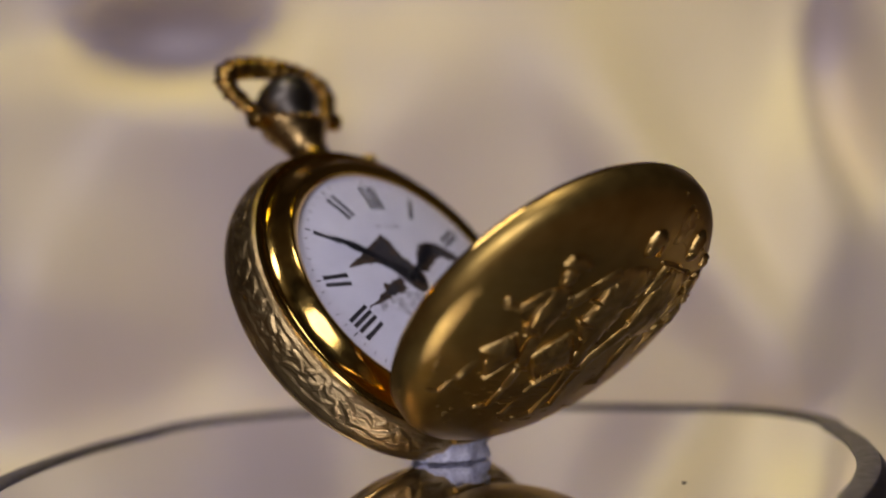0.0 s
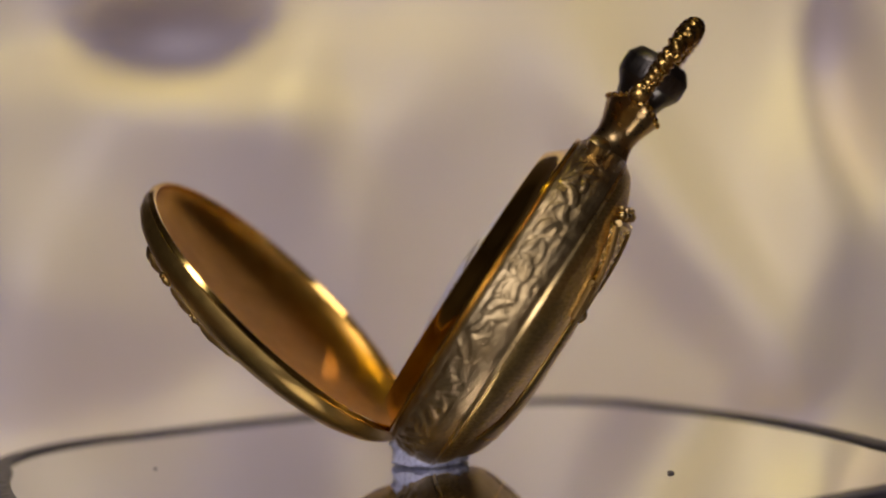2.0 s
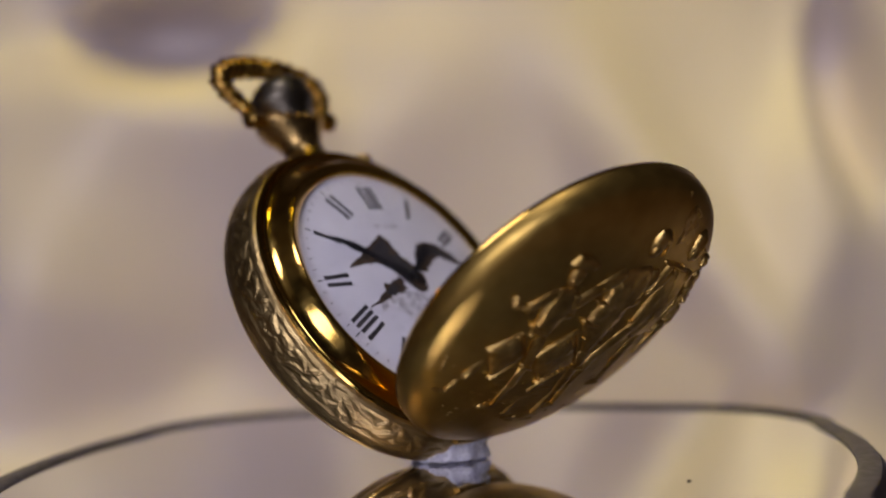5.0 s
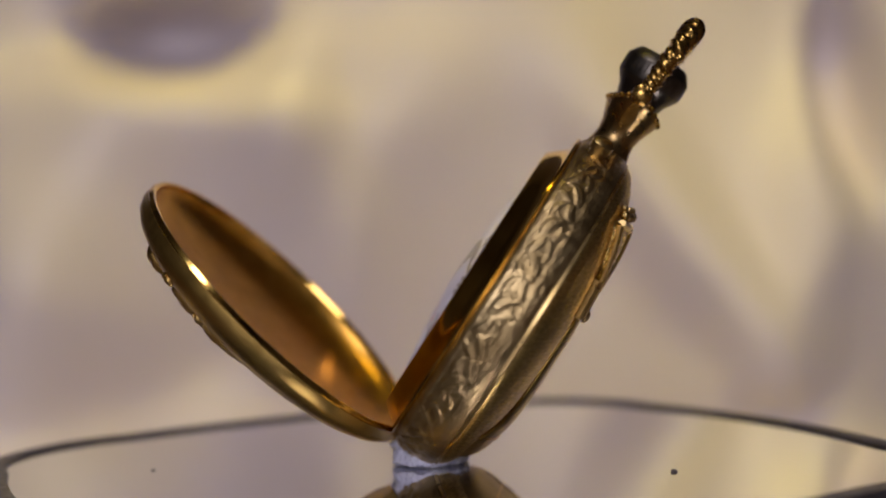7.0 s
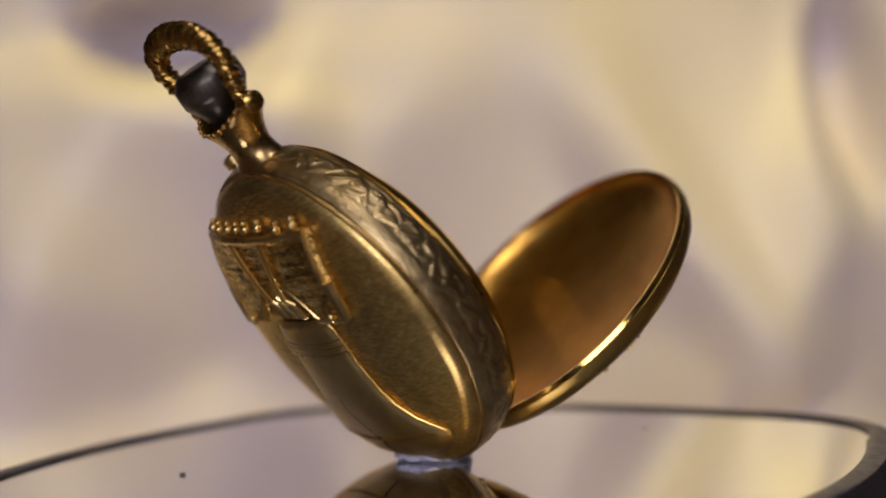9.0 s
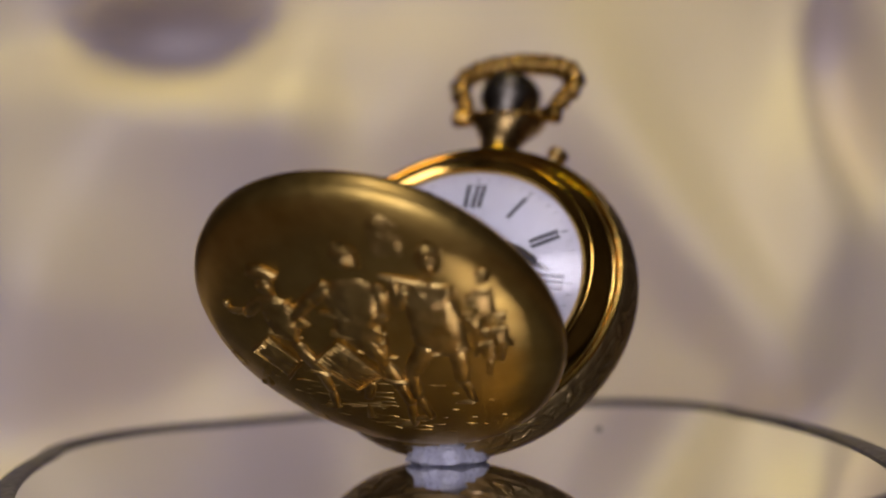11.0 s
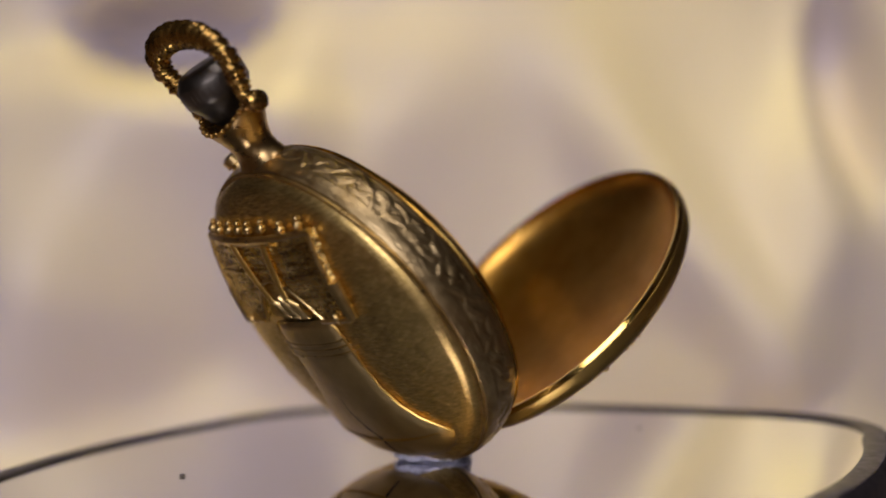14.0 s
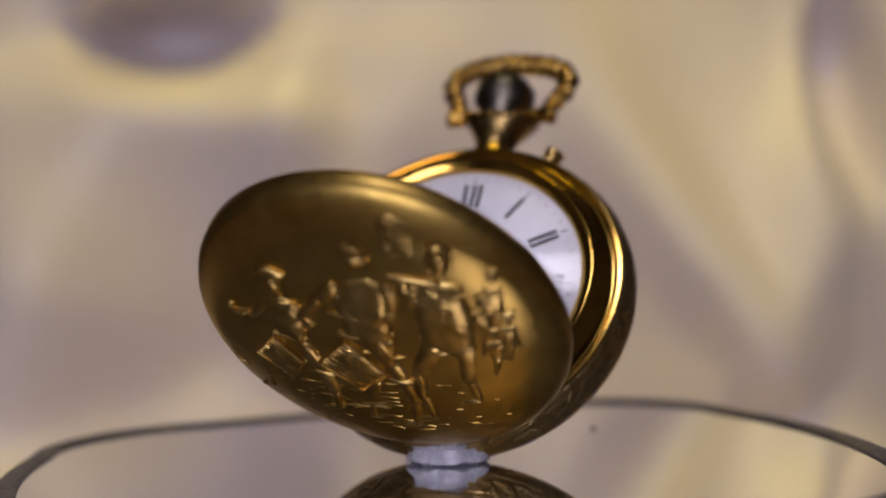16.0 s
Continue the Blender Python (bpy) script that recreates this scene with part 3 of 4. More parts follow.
def front(watch):
    bm = lathe(bmesh.new(), [(23.0, -2.4), (23.0, -1.2), (22.8, -0.95), (22.5, -1.0), (22.3, -0.95), (21.5, 0.0), (20.7, 0.93), (20.2, 1.5), (20.0, 1.62), (19.7, 1.58), (18.9, 1.05), (18.4, 0.7), (18.3, 0.5), (18.25, 0.02), (18.5, -2.2)], 160, close=True)
    part("bezel", bm, gold_polished, watch, "polished gold bezel")
    bm = lathe(bmesh.new(), [(0, -1.2), (18.45, -1.2), (18.45, -0.15), (18.2, 0.0), (0, 0.0)], 128)
    dial = part("dial", bm, enamel, watch, "white enamel dial with black Roman numerals")
    glass = bmesh.new()
    out = [(18.28 * math.sin(a) / math.sin(0.34), 1.1 + 2.0 * (math.cos(a) - math.cos(0.34)) / (1 - math.cos(0.34))) for a in [0.34 * (1 - i / 10) for i in range(11)]]
    inn = [(r * 0.985, z - 0.5) for r, z in reversed(out)]
    lathe(glass, out + inn, 96)
    g = part("crystal", glass, crystal_glass, watch, "clear domed crystal")
    g.visible_shadow = False
    for k in range(60):
        a = 2 * math.pi * k / 60
        L = 0.9 if k % 5 == 0 else 0.5
        bm = slab(bmesh.new(), -0.06 if k % 5 else -0.1, 0.06 if k % 5 else 0.1, 17.2 - L, 17.2, 0.005, 0.03)
        o = part("minute_mark", bm, ink, dial, smooth=False)
        o.rotation_euler = (0, 0, a)
    strokes = {"I": [((0, -1), (0, 1), 1)], "V": [((-0.62, 1), (0, -1), 1), ((0.62, 1), (0, -1), 0.45)], "X": [((-0.6, 1), (0.6, -1), 1), ((0.6, 1), (-0.6, -1), 0.45)]}
    wide = {"I": 0.95, "V": 1.45, "X": 1.5}
    for hour, text in ((1, "I"), (2, "II"), (3, "III"), (4, "IIII"), (5, "V"), (6, "VI"), (7, "VII"), (8, "VIII"), (9, "IX"), (10, "X"), (11, "XI"), (12, "XII")):
        bm = bmesh.new()
        total = sum(wide[c] for c in text)
        x = -total / 2
        H, half = 2.15, 0.3
        for c in text:
            cx = x + wide[c] / 2
            for (ax, ay), (bx, by), wgt in strokes[c]:
                w = half * wgt
                v = [bm.verts.new((cx + ax * 0.25 + sx * w, 13.7 + ay * H, z)) if top else bm.verts.new((cx + bx * 0.25 + sx * w, 13.7 + by * H, z))
                     for z in (0.006, 0.05) for top, sx in ((True, -1), (True, 1), (False, 1), (False, -1))]
                bm.faces.new(v[4:]), bm.faces.new(v[:4][::-1])
                for i in range(4):
                    bm.faces.new((v[i], v[(i + 1) % 4], v[4 + (i + 1) % 4], v[4 + i]))
            x += wide[c]
        o = part("numeral", bm, ink, dial, smooth=False)
        o.rotation_euler = (0, 0, -2 * math.pi * hour / 12)
    part("maker_mark", slab(bmesh.new(), -2.3, 2.3, 8.2, 8.75, 0.005, 0.03), grey_ink, dial, "small grey maker's mark", smooth=False)
    art = [("eagle_wing", brown_ink, [(-10.8, 1.6), (-7.0, 4.1), (-4.6, 5.6), (-2.4, 7.0), (-1.0, 5.6), (-0.4, 3.2), (-1.6, 1.2), (-3.8, 1.6), (-5.6, 2.4), (-7.6, 2.2)]),
           ("eagle_wing", brown_ink, [(2.2, 0.6), (2.4, 3.4), (4.2, 5.2), (5.8, 6.0), (8.2, 5.6), (10.8, 4.0), (13.8, 1.6), (10.4, 2.4), (7.6, 3.2), (5.4, 2.2), (3.8, 0.8)]),
           ("eagle_body", brown_ink, [(-2.4, 2.4), (-0.4, 3.4), (1.4, 1.6), (2.6, -0.2), (2.2, -2.2), (0.4, -2.8), (-1.6, -1.0)]),
           ("cloud", grey_ink, [(-4.6, -1.8), (-1.4, -2.6), (2.4, -3.0), (5.0, -4.4), (4.6, -7.6), (1.2, -9.2), (-2.6, -8.4), (-5.2, -5.2)]),
           ("cloud", grey_ink, [(0.8, -9.6), (3.6, -9.8), (4.4, -12.2), (2.4, -13.4), (0.6, -12.0)]),
           ("leaf_sprig", brown_ink, [(-5.4, -1.4), (-3.2, -0.6), (-1.8, -1.8), (-3.6, -2.8)]), ("leaf_sprig", grey_ink, [(-7.6, -3.4), (-5.0, -2.2), (-4.0, -3.2), (-6.4, -4.8), (-8.4, -5.2)]),
           ("leaf_sprig", brown_ink, [(0.6, -8.2), (1.2, -8.0), (1.6, -9.6), (2.2, -11.4), (1.9, -11.6), (1.0, -9.8)]), ("leaf_sprig", grey_ink, [(-4.8, -8.6), (-2.2, -9.0), (-1.0, -11.8), (-2.8, -13.0), (-5.0, -11.6)]),
           ("leaf_sprig", brown_ink, [(-5.8, -1.2), (-3.6, -1.6), (-2.4, -2.6), (-4.6, -2.2), (-6.4, -2.4)]),
           ("leaf_sprig", brown_ink, [(-10.6, -5.0), (-7.4, -3.0), (-4.4, -1.0), (-2.6, 0.2), (-2.2, -1.0), (-4.0, -2.6), (-6.6, -3.6)]), ("leaf_sprig", ink, [(-6.4, -2.6), (-4.6, -1.2), (-3.4, -1.8), (-5.0, -3.2)]),
           ("leaf_sprig", brown_ink, [(-1.8, -10.2), (0.8, -9.4), (1.6, -10.4), (2.4, -12.2), (4.0, -12.4), (1.6, -13.2), (0.2, -11.2)]), ("eagle_body", ink, [(-5.4, 3.2), (-0.8, 3.6), (0.6, 1.6), (1.4, 0.0), (-1.0, -1.2), (-3.0, 0.8)]),
           ("shield_top", red_ink, [(6.2, -5.2), (7.2, -5.6), (8.6, -5.0), (8.4, -6.3), (6.8, -6.5)]),
           ("shield_foot", blue_ink, [(6.4, -6.1), (8.3, -6.5), (7.9, -7.4), (6.9, -7.4)]),
           ("staff", red_ink, [(5.9, -3.6), (6.3, -3.6), (6.9, -5.4), (6.5, -5.4)]),
           ("wing_feathers", ink, [(-6.4, 3.6), (-2.4, 6.2), (-1.6, 4.6), (-2.8, 3.0)]), ("wing_feathers", ink, [(4.0, 3.6), (6.2, 5.4), (9.6, 4.2), (12.6, 2.3), (8.2, 3.6)])]
    for i, (nm, mat, pts) in enumerate(art):
        # ragged, brush-like outline
        ragged, count = [], len(pts)
        for k, (ax, ay) in enumerate(pts):
            bx, by = pts[(k + 1) % count]
            for f in (0.0, 0.25, 0.5, 0.75):
                x, y = ax + (bx - ax) * f, ay + (by - ay) * f
                v = noise.noise_vector(Vector((x * 1.3, y * 1.3, i))) * (0.45 if len(pts) > 4 else 0.3)
                ragged.append((x + v.x, y + v.y))
        part(nm, prism(bmesh.new(), ragged, 0.004, 0.02 + 0.004 * i), mat, dial, smooth=False)
    # hands
    for nm, tip, w, z in (("hour_hand", (-11.6, 7.0), 0.7, 0.55), ("minute_hand", (6.4, 5.6), 0.75, 0.8)):
        d = Vector((*tip, 0))
        s = Vector((-d.y, d.x, 0)).normalized()
        pts = [d, d * 0.72 + s * w, d * 0.3 + s * w * 0.5, d * -0.16 + s * w * 0.7, d * -0.16 - s * w * 0.7, d * 0.3 - s * w * 0.5, d * 0.72 - s * w]
        part(nm, prism(bmesh.new(), [(p.x, p.y) for p in pts], z, z + 0.12), hand_black, watch, "black metal hand", smooth=False)
    part("hand_hub", lathe(bmesh.new(), [(0, 0.02), (0.75, 0.02), (0.75, 0.95), (0.5, 1.05), (0, 1.05)], 20), hand_black, watch)


def pendant(watch):
    turn = np.linspace(0, 2 * math.pi, 72, endpoint=False)

    def cup(x_half, y, z_half, dip):
        """One ring of the neck: wider across than deep, its rim dipping before and behind the crown."""
        return np.stack([x_half * np.cos(turn) - 0.5, y - dip * np.abs(np.sin(turn)) ** 1.5, -5.2 + z_half * np.sin(turn)], -1)
    rings = [cup(6.4, 22.2, 3.4, 0), cup(5.2, 23.6, 3.3, 0), cup(4.0, 24.7, 3.1, 0), cup(3.2, 25.8, 2.8, 0), cup(2.95, 26.8, 2.7, 0), cup(3.2, 27.9, 2.9, 0), cup(3.9, 29.2, 3.3, 0.1), cup(4.8, 30.6, 3.7, 0.6),
             cup(5.6, 32.0, 3.9, 1.3), cup(6.0, 32.9, 3.85, 1.9), cup(5.9, 33.2, 3.7, 2.1), cup(5.3, 33.0, 3.4, 2.0), cup(4.7, 32.0, 3.3, 1.4), cup(2.0, 30.6, 1.8, 0.4), cup(0.05, 30.4, 0.05, 0)]
    neck = surface("neck", np.array(rings), neck_brass, watch, "flared gold neck with a dipped rim", ring=True)
    m = Matrix.Translation((-0.5 * MM, 0.4 * MM, -5.0 * MM)) @ Matrix.Rotation(radians(-90), 4, "X")
    bm = lathe(bmesh.new(), [(0, 30.7), (2.4, 30.9), (3.1, 31.8), (3.5, 33.0), (4.45, 34.4), (4.6, 34.7), (4.62, 36.9), (4.5, 37.2), (3.7, 38.3), (3.3, 38.55), (2.0, 38.7), (0, 38.75)], 48)
    crown = part("crown", bm, gunmetal, watch, "dark gunmetal winding crown")
    crown.matrix_basis = m
    for k in range(40):
        w = 2 * math.pi * k / 40
        part("crown_rib", tube(bmesh.new(), [(4.5 * math.cos(w), 4.5 * math.sin(w), z) for z in (34.8, 35.4, 36.6, 37.2)], [0.06, 0.14, 0.14, 0.06], 6, axis=(1, 0.3, 0)), gunmetal, crown)
    for k in range(26):
        w = 2 * math.pi * k / 26
        at = (6.05 * math.cos(w) - 0.5, 32.9 - 2.0 * abs(math.sin(w)) ** 1.5, -5.2 + 3.85 * math.sin(w))
        part("bead", ball(bmesh.new(), at, (0.42, 0.42, 0.42), 8), bow_metal, neck)
    for side, x, y, depth in ((1, 6.2, 33.0, -4.8), (-1, -7.1, 32.5, -5.2)):
        bm = lathe(bmesh.new(), [(0, -1.9), (0.9, -1.8), (1.2, -1.4), (1.0, -0.9), (1.25, -0.5), (1.25, 0.6), (1.45, 1.0), (1.35, 1.7), (0.8, 2.1), (0, 2.2)], 20)
        o = part("pivot", bm, bow_metal, watch, "turned gold pivot knob")
        o.matrix_basis = Matrix.Translation((x * MM, y * MM, depth * MM)) @ Matrix.Rotation(radians(90 * side), 4, "Y")
    # bow: a stirrup-shaped ring cast as twisted leaves
    ctrl = [(-7.0, 32.8), (-6.9, 34.2), (-7.7, 36.0), (-8.9, 37.9), (-9.3, 39.9), (-8.3, 41.8), (-5.4, 43.1), (-2.0, 43.5), (0, 43.7), (2.0, 43.5), (5.4, 43.1), (8.3, 41.8), (9.3, 39.9), (8.9, 37.9), (7.7, 36.0), (6.9, 34.2), (7.0, 32.8)]
    n, seg = 260, 20
    k = np.linspace(0, len(ctrl) - 1, n)
    path = np.stack([np.interp(k, range(len(ctrl)), [c[d] for c in ctrl]) for d in (0, 1)], -1)
    for _ in range(60):
        path[1:-1] = 0.5 * path[1:-1] + 0.25 * (path[:-2] + path[2:])
    along = np.gradient(path, axis=0)
    along /= np.linalg.norm(along, axis=1)[:, None]
    out = np.stack([along[:, 1], -along[:, 0]], -1) * -1
    dist = np.concatenate([[0], np.cumsum(np.linalg.norm(np.diff(path, axis=0), axis=1))])
    grid = np.zeros((n, seg, 3))
    for q in range(seg):
        w = 2 * math.pi * q / seg
        leaf = np.abs(np.sin(dist * math.pi / 2.1 + 1.1 * np.sin(w))) ** 0.6
        swell = 0.95 + 0.75 * np.sin(np.clip(dist / dist[-1], 0, 1) * math.pi) ** 0.5
        rad = swell * (0.86 + 0.42 * leaf * (0.55 + 0.45 * math.cos(w)) + 0.12 * np.sin(dist * 6.0 + 3 * w))
        c, d = math.cos(w), math.sin(w)
        grid[:, q, 0] = path[:, 0] - 0.3 - 0.02 * (path[:, 1] - 32) + out[:, 0] * rad * c
        grid[:, q, 1] = path[:, 1] + out[:, 1] * rad * c
        grid[:, q, 2] = -5.2 - 0.9 * (path[:, 1] - 32) / 12 - 0.04 * path[:, 0] * -1 + rad * 0.8 * d
    surface("bow", grid, bow_metal, watch, "cast gold bow with leaf ornament", ring=True)
    a = math.atan2(24.2, 9.4)
    b = part("release_button", lathe(bmesh.new(), [(0, 23.5), (1.1, 23.5), (1.1, 25.4), (1.5, 25.5), (1.55, 26.6), (1.1, 27.0), (0, 27.1)], 20), antique, watch, "small round release button")
    b.matrix_basis = Matrix.Translation((0, 0.4 * MM, -4.0 * MM)) @ Matrix.Rotation(a - math.pi / 2, 4, "Z") @ Matrix.Rotation(radians(-90), 4, "X")


def lid(watch):
    """Hinge along x at y = 0; y runs to the lid's tip, z out of its outer face."""
    lid_pose = Matrix.Translation((-0.2 * MM, -19.6 * MM, 21.1 * MM)) @ pose(0, 0, 0, 0, 0.41, 0.11) @ Matrix.Rotation(radians(OPEN), 4, "X") @ Matrix.Rotation(radians(-1.1), 4, "Y")
    shell_prof = [(0, 3.7), (8, 3.5), (14, 3.05), (18, 2.4), (20.8, 1.5), (22.5, 0.6), (23.4, -0.3), (23.75, -1.2), (23.75, -2.2), (23.45, -2.5)]
    inner = [(23.0, -2.4), (22.7, -1.7), (22.0, -0.8), (20.2, 0.35), (17, 1.35), (12, 2.2), (6, 2.7), (0, 2.8)]
    shell = part("lid", lathe(bmesh.new(), shell_prof, 160), lid_satin, watch, "open satin brass lid with figures in relief")
    shell.matrix_basis = lid_pose @ Matrix.Diagonal((1.0126, 1.0126, 1.05, 1))
    inside = part("lid_lining", lathe(bmesh.new(), [(23.45, -2.5)] + inner, 160), lid_inside, shell, "smooth orange gold lining")
    rimr = part("lid_rim", lathe(bmesh.new(), [(22.85, -2.3), (22.95, -2.8), (23.45, -2.9), (23.8, -2.4), (23.6, -1.9)], 160, close=True), gold_polished, shell, "polished gold lid rim")

    def face(x, y):
        r = min(23.3, math.hypot(x, y))
        return float(np.interp(r, [p[0] for p in shell_prof[:7]], [p[1] for p in shell_prof[:7]]))
    rng = random.Random(11)
    bm = None

    def L(p, q, w0, w1, h=0.8):
        limb(bm, p, q, w0 * 1.15, w1 * 1.2, h * 0.68, min(face(*p), face(*q)) - 0.1)

    def chain(pts, w0, w1, h=0.8):
        n = len(pts) - 1
        for k in range(n):
            L(pts[k], pts[k + 1], w0 + (w1 - w0) * k / n, w0 + (w1 - w0) * (k + 1) / n, h)

    def E(p, w, h, d=0.9):
        ball(bm, (p[0], p[1], face(*p) - 0.1), (w, h, d * 0.72), 12)

    def folds(p, q, spread, count, tilt, length=1.6):
        """Short crisp creases scattered along the line from p to q."""
        for k in range(count):
            f = (k + rng.random()) / count
            x, y = p[0] + (q[0] - p[0]) * f + rng.uniform(-spread, spread), p[1] + (q[1] - p[1]) * f + rng.uniform(-spread, spread) * 0.5
            t, g = radians(tilt + rng.uniform(-30, 30)), length * rng.uniform(0.5, 1.1) / 2
            L((x - g * math.cos(t), y - g * math.sin(t)), (x + g * math.cos(t), y + g * math.sin(t)), 0.2, 0.12, rng.uniform(0.75, 1.05))

    def stamp(name, label=""):
        for v in bm.verts:
            v.co += noise.noise_vector(v.co * 0.9) * 0.18 + noise.noise_vector(v.co * 2.6) * 0.08
            v.co.z = max(v.co.z, face(v.co.x, v.co.y) - 0.35)
        part(name, bm, figures, shell, label)
    def mass(outline, h, soft=1.0):
        """A raised shape with a domed top and the given outline."""
        ring = []
        for k, (ax, ay) in enumerate(outline):
            bx, by = outline[(k + 1) % len(outline)]
            count = max(2, int(math.hypot(bx - ax, by - ay) / 0.5))
            ring += [(ax + (bx - ax) * f / count, ay + (by - ay) * f / count) for f in range(count)]
        cx, cy = sum(p[0] for p in ring) / len(ring), sum(p[1] for p in ring) / len(ring)
        loops = []
        for shrink, lift in ((1.0, -0.3), (0.96, 0.3), (0.88, 0.62), (0.75, 0.84), (0.5, 1.0), (0.2, 1.06)):
            loops.append([bm.verts.new((cx + (x - cx) * shrink, cy + (y - cy) * shrink, face(cx + (x - cx) * shrink, cy + (y - cy) * shrink) + 0.75 * h * (lift if lift > 0 else -0.3))) for x, y in ring])
        for a, b in zip(loops, loops[1:]):
            for k in range(len(ring)):
                bm.faces.new((a[k], a[(k + 1) % len(ring)], b[(k + 1) % len(ring)], b[k]))
        bm.faces.new(loops[-1])

    def drum(corners, ropes=7):
        mass(corners, 0.75)
        (ax, ay), (bx, by), (cx, cy), (dx, dy) = corners
        for k in range(ropes):
            f, g = k / (ropes - 1), min(1.0, (k + 0.6) / (ropes - 1))
            L((ax + (bx - ax) * f, ay + (by - ay) * f), (dx + (cx - dx) * g, dy + (cy - dy) * g), 0.13, 0.13, 1.0)
        L(corners[0], corners[1], 0.26, 0.26, 1.1), L(corners[3], corners[2], 0.26, 0.26, 1.1)
    # boy with a drum
    bm = bmesh.new()
    E((-10.1, 9.9), 1.25, 1.5, 1.1), mass([(-12.4, 11.6), (-11.8, 12.9), (-9.6, 13.2), (-7.7, 12.2), (-7.9, 11.5), (-10.2, 11.2)], 1.05)
    mass([(-11.7, 8.2), (-9.6, 8.7), (-7.7, 7.4), (-7.4, 4.0), (-8.2, 0.2), (-11.6, 0.8), (-12.0, 4.4)], 0.85)
    chain([(-11.6, 7.2), (-14.2, 4.6), (-16.6, 4.6)], 0.85, 0.5, 0.95), E((-17.1, 5.4), 0.6, 0.8, 0.9), chain([(-8.0, 6.8), (-6.4, 4.0), (-10.0, 3.4)], 0.8, 0.5, 1.05)
    L((-11.8, 2.0), (-8.0, 1.2), 0.4, 0.35, 1.15), L((-11.4, 4.4), (-7.8, 2.6), 0.3, 0.3, 1.1)
    drum([(-15.9, -2.4), (-12.5, 0.8), (-9.3, -3.2), (-12.3, -7.0)])
    chain([(-8.6, -0.6), (-7.2, -4.8), (-6.9, -8.4), (-7.2, -12.0)], 1.05, 0.5, 0.85), L((-7.0, -12.4), (-9.0, -12.9), 0.5, 0.35, 0.9)
    chain([(-14.8, -4.8), (-15.9, -7.2), (-16.4, -10.2)], 0.8, 0.42, 0.8), L((-16.4, -10.4), (-18.0, -10.5), 0.4, 0.28, 0.8), L((-8.2, -4.6), (-6.2, -5.2), 0.3, 0.3, 1.1)
    folds((-9.8, 8.0), (-10.0, 1.0), 1.5, 22, 20, 1.1), folds((-12.4, 6.0), (-15.6, 4.6), 0.3, 4, 60, 0.8)
    stamp("drummer_figure", "striding figure with a drum in relief")
    # tall bareheaded drummer
    bm = bmesh.new()
    E((1.6, 15.2), 1.35, 1.9, 1.25), mass([(0.0, 16.2), (0.6, 17.5), (2.4, 17.7), (3.5, 16.4), (3.4, 13.8), (2.8, 15.9)], 1.2)
    mass([(-2.6, 10.6), (0.2, 12.2), (3.0, 12.4), (5.0, 10.8), (4.2, 5.0), (3.6, -0.6), (2.6, -4.0), (0.2, -0.6), (-2.8, 2.4), (-2.4, 6.0)], 0.95)
    chain([(-2.2, 10.4), (-4.6, 8.2), (-8.0, 5.0), (-10.0, 3.7)], 1.15, 0.5, 1.05), chain([(4.8, 10.4), (4.5, 6.4), (2.0, 5.5)], 1.05, 0.7, 1.15), L((2.2, 5.8), (-3.5, 6.6), 0.34, 0.24, 1.3)
    L((-2.9, 3.0), (3.4, 2.0), 0.4, 0.4, 1.2), L((-1.6, 9.8), (3.4, 1.2), 0.35, 0.35, 1.2)
    drum([(-7.2, -2.8), (-2.9, 1.4), (1.8, -4.2), (-2.9, -7.8)], 9)
    chain([(2.4, -3.0), (3.0, -5.4), (3.6, -9.6), (2.8, -14.4)], 1.3, 0.55, 0.95), L((2.6, -14.8), (0.2, -15.3), 0.55, 0.35, 0.95), L((1.8, -5.0), (4.2, -5.4), 0.32, 0.32, 1.15)
    chain([(-0.8, -6.6), (-2.0, -9.4), (-3.0, -13.8)], 0.8, 0.42, 0.6), folds((1.0, 11.4), (2.0, -1.0), 2.2, 34, -25, 1.3), folds((-3.0, 9.6), (-7.0, 5.9), 0.5, 7, 40, 1.0)
    stamp("drummer_figure", "tall striding figure with a drum in relief")
    # fifer
    bm = bmesh.new()
    E((11.6, 14.2), 1.35, 1.8, 1.2), mass([(10.2, 15.4), (10.6, 16.7), (12.0, 17.2), (13.3, 16.0), (13.4, 14.2), (12.0, 15.2)], 1.2)
    mass([(7.6, 10.8), (10.0, 12.0), (13.2, 11.4), (14.4, 7.0), (13.8, 0.6), (10.8, -0.6), (7.2, 1.6), (7.4, 6.4)], 0.9)
    L((5.6, 12.8), (11.2, 11.6), 0.32, 0.3, 1.3), chain([(8.0, 10.4), (6.8, 8.0), (7.0, 12.0)], 0.9, 0.6, 1.1), chain([(13.0, 10.2), (11.0, 7.4), (9.6, 11.2)], 0.95, 0.6, 1.2), L((7.4, 2.8), (13.4, 1.2), 0.42, 0.4, 1.2), L((8.0, 9.4), (13.0, 3.4), 0.34, 0.34, 1.2)
    chain([(8.2, 0.8), (5.4, -3.6), (4.9, -8.0), (5.6, -12.6)], 1.25, 0.5, 0.9), L((5.4, -12.9), (3.4, -13.4), 0.45, 0.3, 0.9), chain([(12.0, 0.0), (11.6, -4.6), (11.9, -8.8)], 1.15, 0.5, 0.75), L((11.8, -9.2), (10.0, -9.5), 0.45, 0.3, 0.8)
    folds((10.4, 11.4), (10.6, 0.6), 2.2, 34, -20, 1.2)
    stamp("fifer_figure", "figure playing a fife in relief")
    # flag behind them
    bm = bmesh.new()
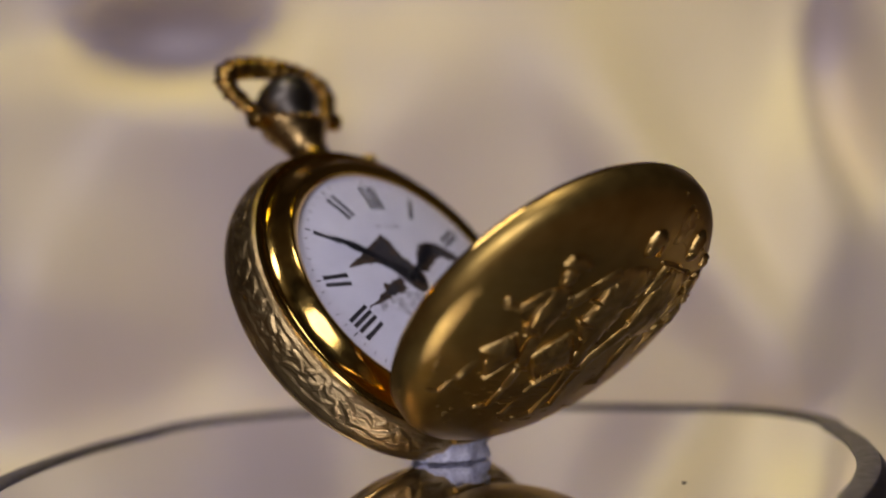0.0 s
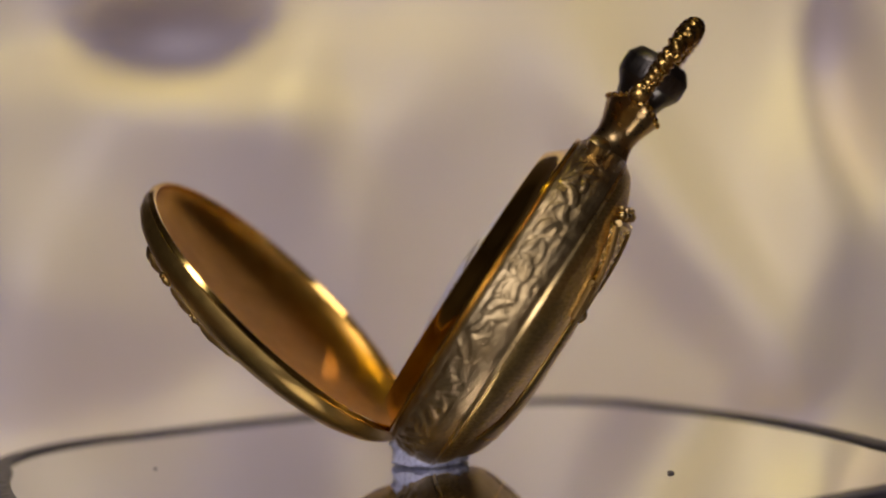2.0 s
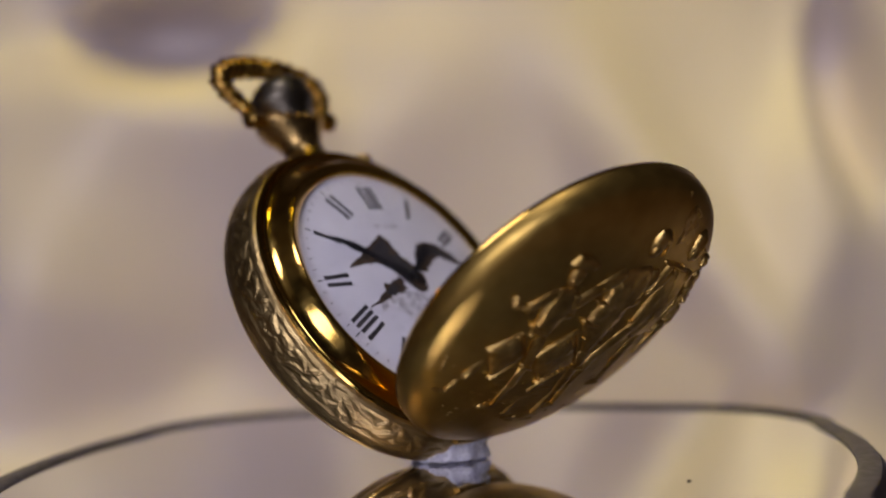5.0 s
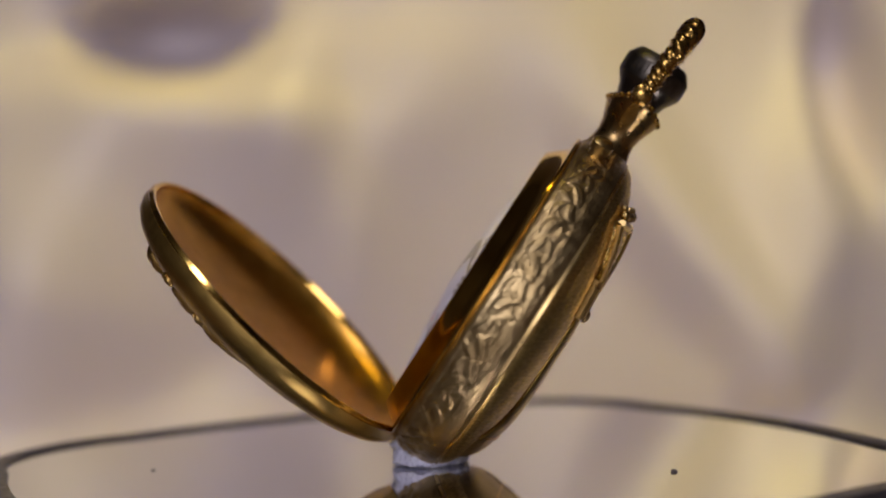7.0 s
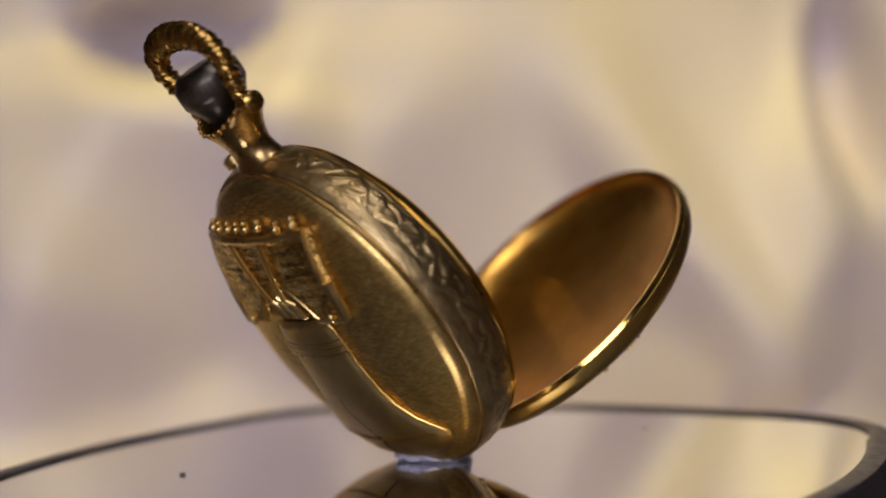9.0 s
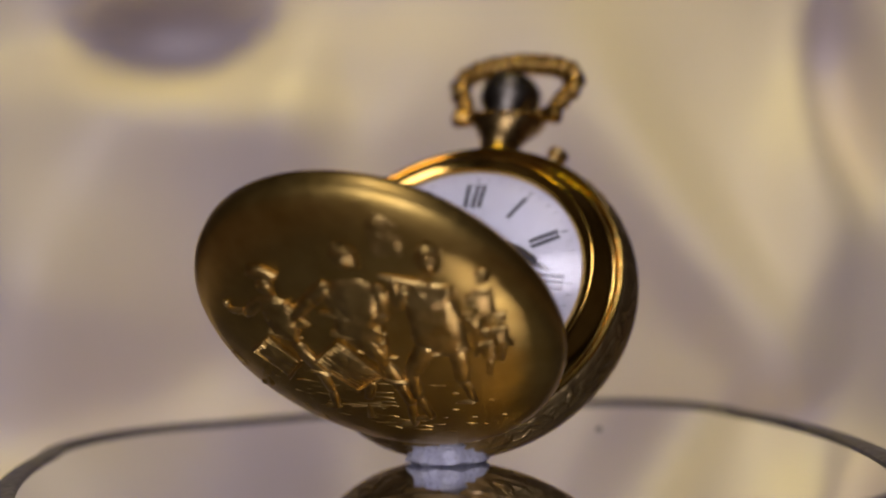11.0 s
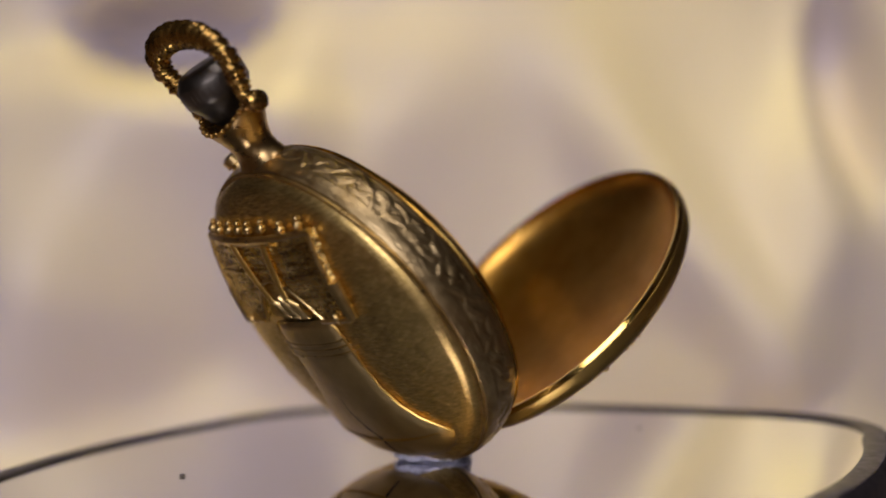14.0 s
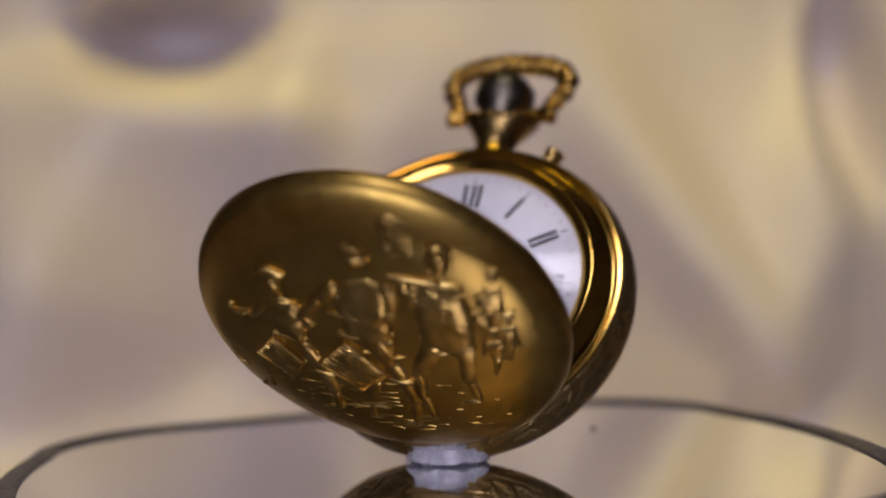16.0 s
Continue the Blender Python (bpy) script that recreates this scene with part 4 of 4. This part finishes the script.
    L((4.4, 22.0), (5.6, 14.4), 0.18, 0.18, 0.36), mass([(5.0, 19.8), (6.6, 20.6), (8.4, 19.6), (9.4, 17.6), (8.6, 15.0), (6.6, 15.6), (5.4, 15.2)], 0.12), chain([(4.9, 19.8), (6.6, 20.5), (8.6, 19.4), (9.4, 17.4)], 0.16, 0.16, 0.55), L((6.2, 18.6), (8.4, 17.2), 0.14, 0.14, 0.42)
    stamp("flag", "faint flag on a staff in relief")
    # men following
    for x, y, g in ((17.2, 11.6, 1.0), (15.6, 8.6, 0.9), (18.2, 5.6, 0.85), (16.2, 3.4, 0.85)):
        bm = bmesh.new()
        E((x, y), 0.8 * g, 1.0 * g, 0.95), E((x, y + 0.9 * g), 1.0 * g, 0.4 * g, 0.9)
        mass([(x - 1.3 * g, y - 1.4 * g), (x + 0.9 * g, y - 1.2 * g), (x + 0.9 * g, y - 5.4 * g), (x - 1.3 * g, y - 5.2 * g)], 0.7)
        L((x - 0.9, y - 1.8), (x - 1.9, y - 3.6), 0.42, 0.3, 0.95), L((x - 0.4, y - 5.4 * g), (x - 1.0, y - 8.4 * g), 0.5, 0.28, 0.6)
        folds((x, y - 1.4), (x - 0.4, y - 5.0 * g), 0.6, 6, 30, 1.0)
        stamp("soldier_figure", "small marching figure in relief")

    # ground: fine level scratches and a fence, each its own ridge
    def scratch(p, q, w0, w1, h, name="scratch"):
        nonlocal bm
        bm = bmesh.new()
        L(p, q, w0, w1, h)
        stamp(name)
    for k in range(120):
        x, y = rng.uniform(-19, 15), rng.uniform(-17.0, -5.0)
        g = rng.uniform(0.8, 2.8)
        if math.hypot(abs(x) + g, y) < 21.0:
            scratch((x - g, y), (x + g, y + rng.uniform(-0.15, 0.15)), 0.11, 0.08, rng.uniform(0.22, 0.36))
    for k in range(5):
        scratch((-20.6 + 0.25 * k, -4.2 - 0.75 * k), (-17.0, -4.9 - 0.7 * k), 0.2, 0.14, 0.5, "rail")
    bm = tube(bmesh.new(), [(-2.6, 1.0, -1.3), (2.6, 1.0, -1.3)], 0.55, 12)
    hinge = part("hinge", bm, antique, watch, "small brass hinge barrel")
    hinge.matrix_basis = Matrix.Translation((0, -25.0 * MM, -1.0 * MM))


def pocket_watch():
    watch = new("pocket_watch")
    tagged(watch, "open gold pocket watch with relief lid, standing on putty", "pocket watch")
    bell_relief(back_cover(watch))
    case_band(watch)
    front(watch)
    pendant(watch)
    lid(watch)
    return watch


watch = pocket_watch()
watch.matrix_world = WATCH


# ---- putty under the case, dust on the mirror ----
def putty():
    """A squat kneaded lump, pressed flat below and hollowed where the case sits in it."""
    bm = bmesh.new()
    lathe(bm, [(0, -1.9), (5.0, -1.9), (5.7, -1.5), (5.5, -0.6), (5.3, 0.2), (5.6, 0.9), (5.3, 1.6), (4.2, 2.0), (2.5, 1.9), (0, 1.6)], 56)
    for v in bm.verts:
        k = 1 + 0.10 * noise.noise(v.co * 0.5) + 0.07 * noise.noise(v.co * 1.3)
        v.co.x, v.co.y = v.co.x * k, v.co.y * k * 0.92
        if v.co.z > -1.6:
            v.co.z += 0.35 * noise.noise(v.co * 0.7 + Vector((3, 1, 0)))
    return tagged(part("putty", bm, putty_mat), "whitish lump of clear adhesive putty on the mirror", "putty")


lump = putty()


def dust(x, y, size):
    bm = bmesh.new()
    bmesh.ops.create_icosphere(bm, subdivisions=2, radius=size)
    for v in bm.verts:
        v.co *= 1 + 0.4 * noise.noise(v.co * 3 + Vector((x, y, 0)))
        v.co.z = max(v.co.z * 0.5, -size * 0.3)
    return tagged(part("dust_speck", bm, speck_mat), "tiny dark dust speck on the mirror", "dust", "dust on the mirror")


SPECKS = [(-12.8, 32.1, 0.45), (30.0, -25.0, 0.28)]
specks = [(dust(*s), s) for s in SPECKS]


def motions():
    times = [i * 0.25 for i in range(65)]
    spin = [(t, Matrix.Rotation(radians(TURN * t), 4, "Z")) for t in times]
    lean = pose(0, 0, -0.1 * MM, 0, -0.45, 0)
    walk(plate, [(t, lean @ m @ pose(0, 0, LEVEL)) for t, m in spin])
    walk(watch, [(t, m @ WATCH) for t, m in spin])
    walk(lump, [(t, m @ pose(1.9 * MM, 0.9 * MM, LEVEL + 1.9 * MM, rz=46)) for t, m in spin])
    for ob, (x, y, size) in specks:
        walk(ob, [(t, lean @ m @ pose(x * MM, y * MM, LEVEL + size * 0.3 * MM)) for t, m in spin])


motions()
